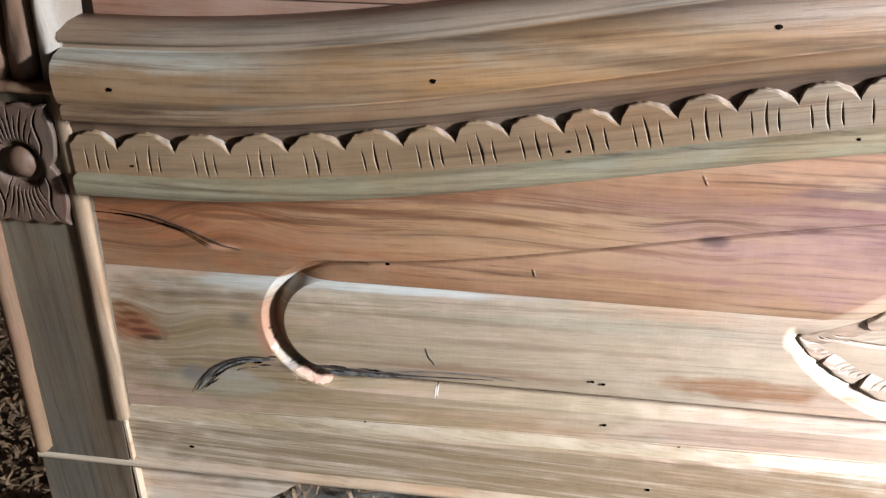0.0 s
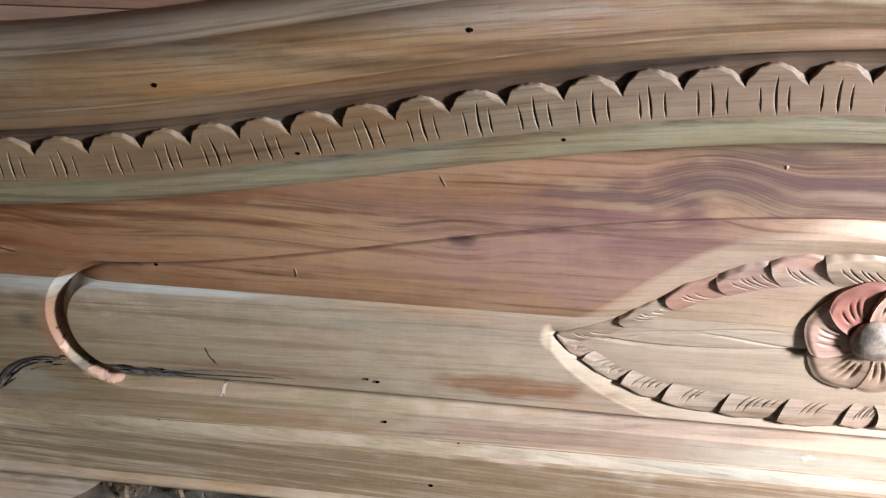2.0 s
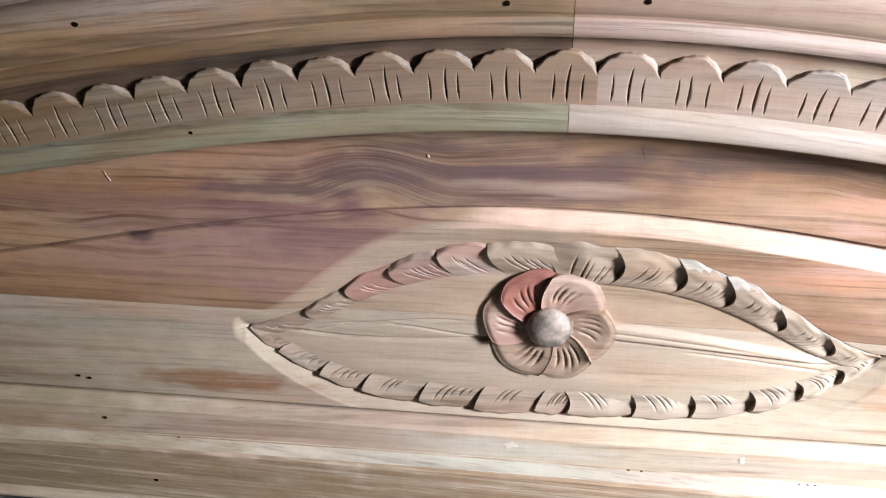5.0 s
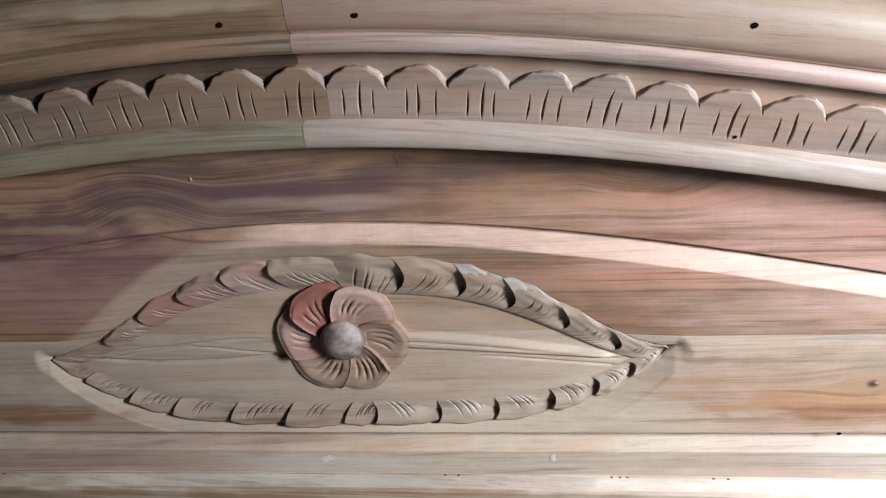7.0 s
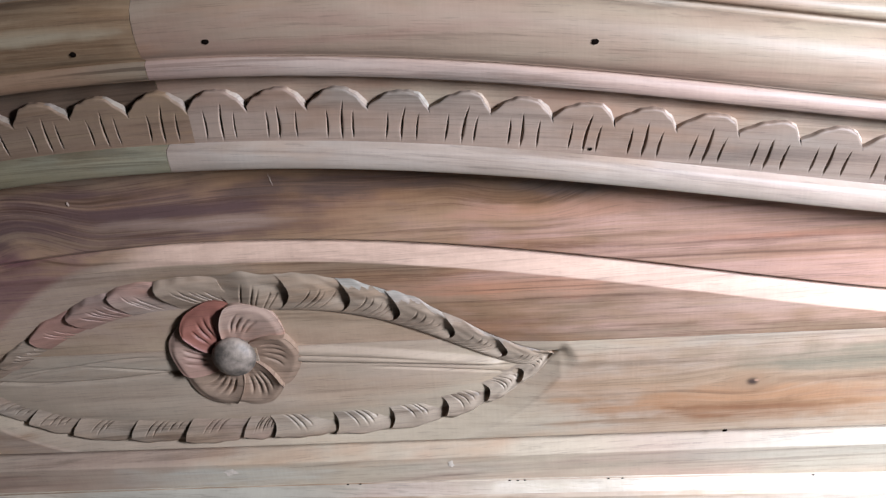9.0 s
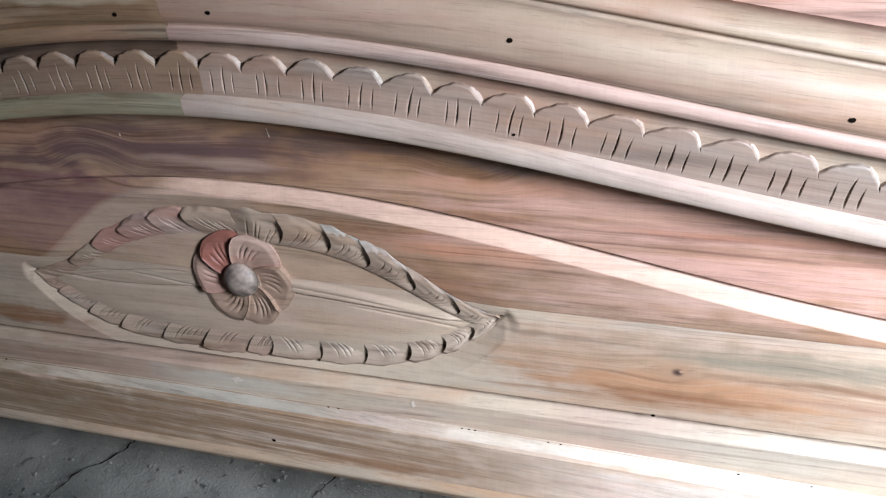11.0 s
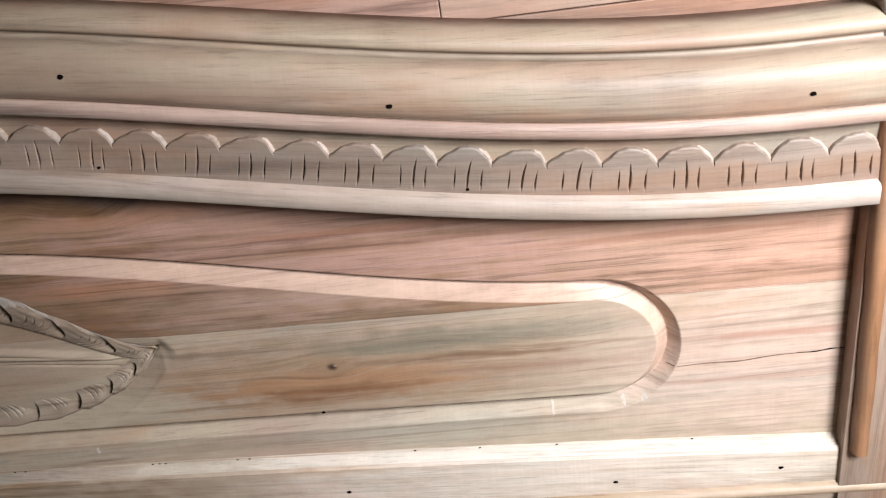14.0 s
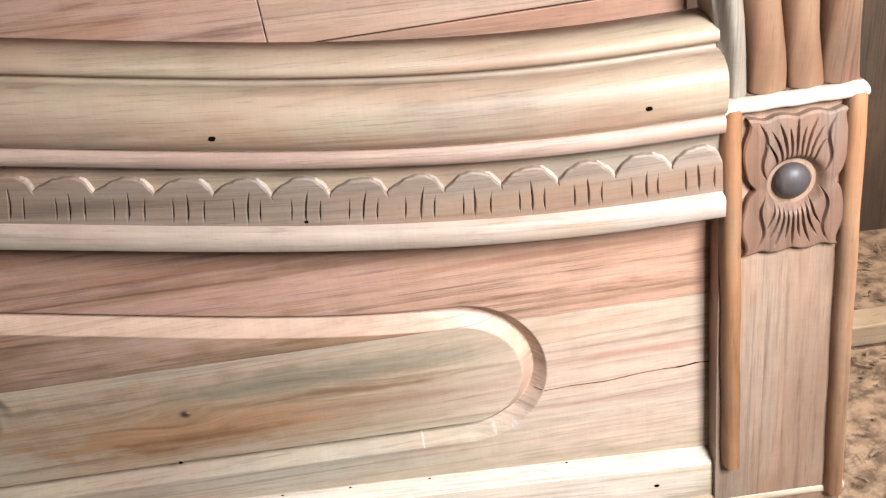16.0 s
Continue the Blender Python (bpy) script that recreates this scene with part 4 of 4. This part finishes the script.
# ---- posts ----
def rosette(cx, cz, y):
    """Carved plate of four leaves round a hollow, with chisel lines fanning up and down."""
    a, v = np.meshgrid(np.linspace(0, 2 * np.pi, 721), np.linspace(0, 1, 90))
    c, s = np.cos(a), np.sin(a)
    wide, high = 0.0345, 0.0535
    square = 1 / np.maximum(np.abs(c) / wide, np.abs(s) / high)
    ends = np.abs(s) / high > np.abs(c) / wide
    ex, ez = square * c, np.abs(square * s)
    rim = square * np.where(ends, 1 - 0.045 * np.abs(np.cos(ex / wide * np.pi * 1.5)) ** 3, 1 - 0.13 * np.exp(-((ez / 0.005) ** 2)) - 0.06 * np.cos(ez / high * 2 * np.pi))
    r = 0.010 + (rim - 0.010) * v
    x, z = r * c, r * s
    tall = 0.0072 + 0.0008 * np.sin(np.pi * v) - 0.0080 * np.exp(-(((np.hypot(x, z) - 0.0158) / 0.0046) ** 2)) - 0.0012 * step(0.96, 1.0, v)
    side, up = np.abs(x), np.abs(z)
    for base, tilt, bow, z0, z1, fat in ((0.0, 0.0, 0.0, 0.020, 0.051, 1.0), (0.0034, 0.09, -0.0008, 0.020, 0.044, 0.9), (0.0062, 0.22, -0.0016, 0.018, 0.049, 1.1), (0.0092, 0.32, -0.0020, 0.016, 0.043, 1.0),
                                        (0.0122, 0.38, -0.0018, 0.013, 0.035, 0.9), (0.0180, 0.19, 0.0032, 0.004, 0.050, 1.5)):
        t = np.clip((up - z0) / (z1 - z0), 0, 1)
        line = base + tilt * (up - z0) + bow * np.sin((2 if base > 0.015 else 1) * np.pi * t)
        taper = np.sin(np.pi * t) ** 0.6 * (up > z0) * (up < z1)
        tall -= 0.0040 * np.clip(1.4 * (1 - np.abs(side - line) / (0.00105 * fat * taper + 1e-6)), 0, 1) * taper
    return sheet("rosette", cx + x, y - tall, cz + z, back=y + 0.002)


def reed(x0, x1, side, first, up):
    """One upright rounded reed of the post's upper part, leaning a little inward."""
    zs = np.linspace(0.512 + up, 0.98, 60)
    a = np.linspace(0, np.pi, 17)
    Z, A = np.meshgrid(zs, a, indexing="ij")
    h = Z - 0.512 - up
    w = (x1 - x0) / 2
    sway = 0.0012 * np.sin(h * 60 + x0 * 80) * np.exp(-h * 6) - side * (0.055 * h + 0.020 * step(0.0, 0.09, h) * np.exp(-h * 3) * 0.25)
    inner = A > np.pi / 2 if side > 0 else A < np.pi / 2
    flat = (0.006 if first else 0.0) * inner * np.sin(2 * A) ** 2
    swell = 1 + 0.06 * np.sin(h * 45 + 1.0)
    X = (x0 + x1) / 2 + w * np.cos(A) + sway
    Y = -0.008 - (0.012 + 0.008 * step(0.0, 0.07, h)) * swell * np.sin(A) ** 0.7 + 0.0006 * np.sin(Z * 90 + A * 5) + flat
    return sheet("reed", X[:, ::-1], Y[:, ::-1], Z, back=0.02)


def post(side):
    s = side
    up = 0.0 if s > 0 else 0.009
    frame_box = box("post", -0.5, 0.5, -0.020, 0.045, 0.0, 0.511 + up, 0.0015)
    for v in frame_box.verts:
        splay = 0.012 * (0.511 - v.co.z) / 0.38
        inner, outer = 0.844 if s > 0 else 0.862 - 0.025 * v.co.z, 0.941 + splay
        v.co.x = s * (inner + outer) / 2 + (outer - inner) * v.co.x
    body = part("post", frame_box, post_wood if s > 0 else old_post_wood, headboard, "square teak post framed with beads" if s > 0 else "greyish square teak post framed with beads")
    top = 0.507 + up
    strip("bead", (s * 0.8560, -0.0198, 0.186), (s * 0.8500, -0.0198, top), 0.0150, 0.0120 if s > 0 else 0.0050, bead_wood if s > 0 else tan_bead_wood, body, "reddish rounded bead" if s > 0 else "tan rounded bead")
    strip("bead", (s * 0.9455, -0.0198, 0.140), (s * 0.9340, -0.0198, top), 0.0150, 0.0120, bead_wood if s > 0 else old_bead_wood, body, "reddish rounded bead")
    strip("bead", (s * 0.8440, -0.0198, top), (s * 0.9400, -0.0198, top), 0.0095, 0.0105, pale_strip if s > 0 else old_bead_wood, body, "pale top bead" if s > 0 else "brown top bead")
    plate = part("rosette", rosette(s * 0.8950, 0.4440 + 0.7 * up, -0.0195), rosette_wood if s > 0 else old_rosette_wood, body, "brown carved leaf rosette")
    part("boss", ball("boss", (s * 0.8940, -0.0225, 0.4465 + 0.7 * up), 0.0128, 0.72), boss_wood if s > 0 else old_rosette_wood, plate, "smooth round boss")
    edges = [0.8455, 0.8650, 0.8905, 0.9150, 0.9410]
    for n, (a, b) in enumerate(zip(edges, edges[1:])):
        a, b = sorted((s * a, s * b))
        part("reed", reed(a, b, s, n == 0, up), peeled_wood if n == 0 else reed_wood, body)


post(-1)
part("post_edge", box("post_edge", -0.8570, -0.8538, -0.0195, 0.004, 0.02, 0.184, 0.0006), strip_wood, headboard, "pale planed edge of the post")
post(1)


# ---- upper planks behind the moulding ----
def plank(x0, x1, z0, z1):
    part("plank", box("plank", x0, x1, 0.0215, 0.040, z0, z1, 0.0008), back_wood, headboard)


plank(-0.832, 0.834, 0.470, 0.5805)
plank(-0.832, 0.5470, 0.5815, 0.745)
plank(0.5478, 0.834, 0.5815, 0.745)
plank(-0.832, 0.834, 0.746, 0.96)


# ---- nail holes, cracks, bark and putty ----
def surface(xs, zs):
    """Depth of the panel's face at scattered places."""
    order = np.argsort(xs)
    depth = np.empty(len(xs))
    depth[order] = panel_depth(np.array(xs)[order][None, :], np.array(zs)[order][None, :])[0]
    return depth


def nail_hole(x, y, z, radius, seed):
    rng = random.Random(seed)
    bm = bmesh.new()
    ring = []
    for k in range(14):
        a = 2 * math.pi * k / 14
        r = radius * rng.uniform(0.78, 1.05)
        ring.append(bm.verts.new((x + 1.35 * r * math.cos(a), y - 0.0003, z + r * math.sin(a))))
    mid = bm.verts.new((x, y - 0.0006, z))
    for k in range(14):
        bm.faces.new((ring[k], ring[(k + 1) % 14], mid))
    bmesh.ops.recalc_face_normals(bm, faces=bm.faces[:])
    return part("nail_hole", bm, hole_dark, headboard)


for n, (x, z) in enumerate([(-0.320, 0.590), (-0.549, 0.542), (-0.797, 0.523), (-0.035, 0.608), (0.050, 0.610), (0.285, 0.593), (0.509, 0.545), (0.792, 0.521)]):
    nail_hole(x, front(z - arch(x)), z, 0.0019, n)
for n, (x, z) in enumerate([(-0.449, 0.490), (-0.253, 0.515), (-0.795, 0.456), (0.554, 0.471), (0.283, 0.519)]):
    over = z - arch(x)
    nail_hole(x, -0.0268 if 0.018 < over < 0.043 else front(over), z, 0.0012, 40 + n)
for n, (x, z) in enumerate([(-0.792, 0.153), (-0.354, 0.158), (0.012, 0.158), (0.403, 0.164), (0.795, 0.163), (0.650, 0.157)]):
    nail_hole(x, -0.0146, z, 0.0018, 60 + n)
for n, (x, z) in enumerate([(-0.398, 0.217), (0.394, 0.250), (-0.403, 0.262), (-0.413, 0.264), (-0.594, 0.368)]):
    nail_hole(x, -0.0006, z, 0.0016, 80 + n)


def crack(points, wide, material, name="crack", lift=0.0009):
    """A thin wandering split in the board's face."""
    rng = random.Random(len(points) + points[0][0])
    dense = []
    for (x0, z0), (x1, z1) in zip(points, points[1:]):
        for k in range(8):
            dense.append((x0 + (x1 - x0) * k / 8, z0 + (z1 - z0) * k / 8 + rng.uniform(-0.0002, 0.0002)))
    dense.append(points[-1])
    for _ in range(12):
        dense = [dense[0]] + [tuple((a[j] + 2 * b[j] + c[j]) / 4 for j in (0, 1)) for a, b, c in zip(dense, dense[1:], dense[2:])] + [dense[-1]]
    turn = rng.uniform(0, 6)
    verts, faces = [], []
    n = len(dense)
    deep = surface([x for x, z in dense], [z for x, z in dense])
    for k, (x, z) in enumerate(dense):
        w = wide * (0.2 + math.sin(math.pi * (k + 0.4) / n)) * (0.85 + 0.22 * math.sin(k * 0.9 + turn) + 0.12 * math.sin(k * 2.3 + 2 * turn))
        verts += [(x, deep[k] - lift, z - w), (x, deep[k] - lift - 0.0005, z), (x, deep[k] - lift, z + w)]
    for k in range(n - 1):
        for j in range(2):
            faces.append((3 * k + j, 3 * k + 3 + j, 3 * k + 4 + j, 3 * k + 1 + j))
    return part(name, mesh_of(name, verts, faces), material, headboard)


crack([(-0.856, 0.399), (-0.816, 0.398), (-0.771, 0.386), (-0.750, 0.372)], 0.0009, hole_dark)
crack([(0.846, 0.2795), (0.834, 0.2805), (0.822, 0.2780), (0.806, 0.2785)], 0.0006, hole_dark)
crack([(0.812, 0.2785), (0.785, 0.2775), (0.760, 0.2735), (0.735, 0.2745), (0.700, 0.2725)], 0.0005, rust_dark)
crack([(-0.783, 0.214), (-0.766, 0.239), (-0.737, 0.2525), (-0.712, 0.2545)], 0.0040, bark_grey, "bark_inclusion", 0.0004)
crack([(-0.690, 0.2525), (-0.655, 0.2495), (-0.615, 0.2500), (-0.560, 0.2525)], 0.0036, bark_grey, "bark_inclusion", 0.0004)
crack([(-0.786, 0.211), (-0.776, 0.230), (-0.758, 0.2465), (-0.730, 0.2575), (-0.706, 0.2585)], 0.0017, bark_dark, "bark_edge", 0.0010)
crack([(-0.776, 0.216), (-0.762, 0.232), (-0.748, 0.244), (-0.733, 0.249)], 0.0009, bark_dark, "bark_edge", 0.0010)
crack([(-0.770, 0.226), (-0.757, 0.243), (-0.737, 0.2535), (-0.718, 0.2550)], 0.0006, hole_dark, "bark_edge", 0.0010)
crack([(-0.690, 0.2565), (-0.660, 0.2545), (-0.625, 0.2530), (-0.590, 0.2520), (-0.500, 0.2560)], 0.0014, bark_dark, "bark_edge", 0.0010)
crack([(-0.684, 0.2500), (-0.650, 0.2468), (-0.615, 0.2472), (-0.575, 0.2490)], 0.0018, bark_dark, "bark_edge", 0.0010)
splits = random.Random(17)
for n in range(22):
    u = splits.random()
    x = -0.784 + 0.082 * u if n < 11 else -0.688 + 0.13 * u
    z = 0.213 + 0.043 * math.sin(u * 1.5) if n < 11 else 0.2515
    x, z, reach = x + splits.uniform(-0.003, 0.003), z + splits.uniform(-0.006, 0.005), splits.uniform(0.006, 0.016)
    rise = (0.9 - u) * 0.9 * reach if n < 11 else splits.uniform(-0.001, 0.001)
    crack([(x, z), (x + reach / 2, z + rise * 0.6), (x + reach, z + rise)], splits.uniform(0.0004, 0.0011), (bark_dark, bark_grey, hole_dark)[n % 3], "bark_split", 0.0011)
crack([(-0.600, 0.2540), (-0.560, 0.2590), (-0.515, 0.2600), (-0.480, 0.2575)], 0.0006, bark_grey, "bark_edge", 0.0008)
crack([(-0.838, 0.402), (-0.800, 0.399), (-0.765, 0.386), (-0.740, 0.374), (-0.722, 0.371)], 0.0007, bark_dark, "crack")
crack([(-0.560, 0.284), (-0.558, 0.275), (-0.552, 0.267)], 0.0005, bark_grey, "dent", 0.0004)


for n, line in enumerate([[(-0.345, 0.466), (-0.341, 0.458)], [(0.060, 0.503), (0.062, 0.494)], [(-0.47, 0.372), (-0.468, 0.366)]]):
    crack(line, 0.00025, pale_putty, "scratch", 0.0005)


def patch(name, x, z, wide, high, material, seed, label=""):
    """A ragged flake of filler or torn grain lying in the face."""
    rng = random.Random(seed)
    n = 16
    px, pz = [x], [z]
    for k in range(n):
        a = 2 * math.pi * k / n
        r = rng.uniform(0.55, 1.15)
        px.append(x + wide * r * math.cos(a))
        pz.append(z + high * r * math.sin(a))
    deep = surface(px, pz)
    verts = [(px[k], deep[k] - (0.0009 if k == 0 else 0.0005), pz[k]) for k in range(n + 1)]
    faces = [(0, 1 + (k + 1) % n, 1 + k) for k in range(n)]
    return part(name, mesh_of(name, verts, faces), material, headboard, label)


patch("putty", -0.676, 0.2400, 0.013, 0.0085, putty, 1, "orange-pink patch of filler")
patch("putty", -0.7025, 0.2680, 0.004, 0.007, putty, 3, "orange-pink patch of filler")
patch("bark_fleck", -0.7060, 0.2880, 0.0018, 0.0020, rust_dark, 4)
patch("bark_fleck", -0.7030, 0.2780, 0.0013, 0.0022, rust_dark, 5)
patch("wood_peg", -0.0915, 0.4885, 0.0013, 0.0020, lit_chisel_and_peg_wood, 9, "pale end of a thin peg")
patch("putty", -0.660, 0.2365, 0.008, 0.0055, putty, 2, "orange-pink patch of filler")
for n, (x, z, w, h) in enumerate([(-0.026, 0.2205, 0.006, 0.0045), (0.167, 0.2225, 0.0030, 0.0050), (-0.552, 0.2340, 0.0022, 0.0060),
                                  (0.600, 0.2330, 0.0012, 0.0055), (0.662, 0.2360, 0.0022, 0.0040), (0.680, 0.2400, 0.0028, 0.0045)]):
    patch("filler_mark", x, z, w, h, pale_putty, 30 + n)
for n, x in enumerate((-0.62, -0.33, 0.075, 0.086, 0.216, 0.223, 0.229, 0.300, 0.312, 0.47, 0.53, 0.60, 0.72)):
    nail_hole(x, -0.0012 - 0.0004, ledge(x) + 0.0002, 0.0010, 120 + n)

# ---- floor and shed ----
xs = np.concatenate([np.arange(-3.2, -1.3, 0.1), np.arange(-1.3, 1.5, 0.01), np.arange(1.5, 3.3, 0.1)])
ys = np.concatenate([np.arange(-3.2, -0.3, 0.1), np.arange(-0.3, 0.6, 0.01), np.arange(0.6, 1.3, 0.1)])
FX, FY = np.meshgrid(xs, ys)
FZ = -0.004 + 0.0016 * np.sin(FX * 21 + 3 * np.sin(FY * 9)) * np.sin(FY * 27) + 0.0012 * np.sin(FX * 61 + FY * 43)
tagged(part("floor", sheet("floor", FX, FY, FZ), floor_mat), "worn grey concrete floor with dust and shavings", "floor", kind="structure")


def wall(name, x0, x1, y0, y1, z0, z1, material, label, category="wall"):
    return tagged(part(name, box(name, x0, x1, y0, y1, z0, z1, 0), material), label, category, kind="structure")


wall("wall_north", -3.2, 3.2, 0.62, 0.74, -0.01, 2.8, wall_wood, "dark weathered timber shed wall")
wall("wall_west", -3.2, -3.08, -3.0, 0.62, -0.01, 2.8, plaster, "rough plastered shed wall")
wall("wall_south", -3.2, 1.86, -3.12, -3.0, -0.01, 2.8, plaster, "rough plastered shed wall")


def blocks(rows):
    """Several blocks in one mesh: a wall or roof with an opening left in it."""
    bm = bmesh.new()
    for row in rows:
        block = box("block", *row, 0)
        data = bpy.data.meshes.new("block")
        block.to_mesh(data)
        block.free()
        bm.from_mesh(data)
    return bm


wall("ceiling", -3.2, 1.9, -3.12, 0.74, 2.8, 2.86, roof_grey, "grey sheet roof", "ceiling")
# Unseen wall, added to hold the two lamps in its holes.
tagged(part("wall_east", blocks([(1.12, 1.22, -3.0, -0.84, -0.01, 2.8), (1.12, 1.22, -0.40, -0.3, -0.01, 2.8), (1.12, 1.22, -0.84, -0.40, 1.16, 2.8), (1.12, 1.22, -0.84, -0.40, -0.01, 0.68),
                                (1.22, 1.86, -0.4, -0.3, -0.01, 2.8), (1.76, 1.86, -0.3, 0.05, -0.01, 2.8), (1.76, 1.86, 0.35, 0.62, -0.01, 2.8), (1.76, 1.86, 0.05, 0.35, -0.01, 0.50), (1.76, 1.86, 0.05, 0.35, 1.0, 2.8)]), plaster), "unseen plastered shed wall, added with two window holes for the lamps", "wall", kind="structure")


# ---- things behind and round the headboard ----
def loose_plank(x0, x1, y0, y1, z0, z1):
    return box("loose_plank", x0, x1, y0, y1, z0, z1, 0.003)


tagged(part("timber_batten", loose_plank(0.99, 1.75, 0.335, 0.375, 0.0, 0.030), strip_wood), "rough sawn batten lying on the dusty floor", "batten")


def floor_crack(points, seed):
    rng = random.Random(seed)
    verts, faces = [], []
    dense = []
    for (x0, y0), (x1, y1) in zip(points, points[1:]):
        dense += [(x0 + (x1 - x0) * k / 6 + rng.uniform(-0.002, 0.002), y0 + (y1 - y0) * k / 6 + rng.uniform(-0.002, 0.002)) for k in range(6)]
    dense.append(points[-1])
    for k, (x, y) in enumerate(dense):
        w = rng.uniform(0.0004, 0.0014)
        verts += [(x - w, y, 0.0006), (x + w, y, 0.0006)]
    for k in range(len(dense) - 1):
        faces.append((2 * k, 2 * k + 1, 2 * k + 3, 2 * k + 2))
    ob = part("floor_crack", mesh_of("floor_crack", verts, faces), hole_dark)
    return tagged(ob, "thin dark crack in the concrete floor", "crack", kind="structure")


floor_crack([(-0.281, 0.105), (-0.287, 0.080), (-0.300, 0.052), (-0.322, 0.030), (-0.33, -0.02)], 3)
floor_crack([(0.012, 0.11), (0.006, 0.085), (-0.004, 0.06), (0.0, 0.03)], 4)


def litter(name, label, count, spots, sizes, material, seed, curl):
    """Chips, shavings and crumbs strewn over the floor as one mesh."""
    rng = random.Random(seed)
    verts, faces = [], []
    for _ in range(count):
        x0, x1, y0, y1 = rng.choice(spots)
        x, y = rng.uniform(x0, x1), rng.uniform(y0, y1)
        long, wide = rng.uniform(*sizes), rng.uniform(0.0015, 0.005)
        a, lift = rng.uniform(0, math.pi), rng.uniform(0.0, curl)
        c, s = math.cos(a), math.sin(a)
        base = len(verts)
        for k in range(4):
            u = (k / 3 - 0.5) * long
            h = 0.0008 + lift * math.sin(math.pi * k / 3) + rng.uniform(0, 0.002)
            for v in (-wide / 2, wide / 2):
                verts.append((x + u * c - v * s, y + u * s + v * c, h + (0.0015 if v > 0 else 0)))
        for k in range(3):
            faces.append((base + 2 * k, base + 2 * k + 1, base + 2 * k + 3, base + 2 * k + 2))
    return tagged(part(name, mesh_of(name, verts, faces, smooth=False), material), label, "debris", kind="stuff")


litter("wood_shavings", "brown planed wood shavings strewn on the floor", 2600, [(-1.35, -0.50, -0.15, 0.45), (-1.35, -0.9, -0.2, 0.3)], (0.010, 0.05), shaving_wood, 5, 0.012)
litter("wood_chips", "pale wood chips on the dusty floor", 420, [(0.95, 1.5, 0.0, 0.6)], (0.004, 0.018), shaving_wood, 6, 0.004)
litter("floor_crumbs", "small crumbs of concrete and sawdust", 500, [(-0.5, 0.9, -0.1, 0.4)], (0.002, 0.006), crumb, 7, 0.001)
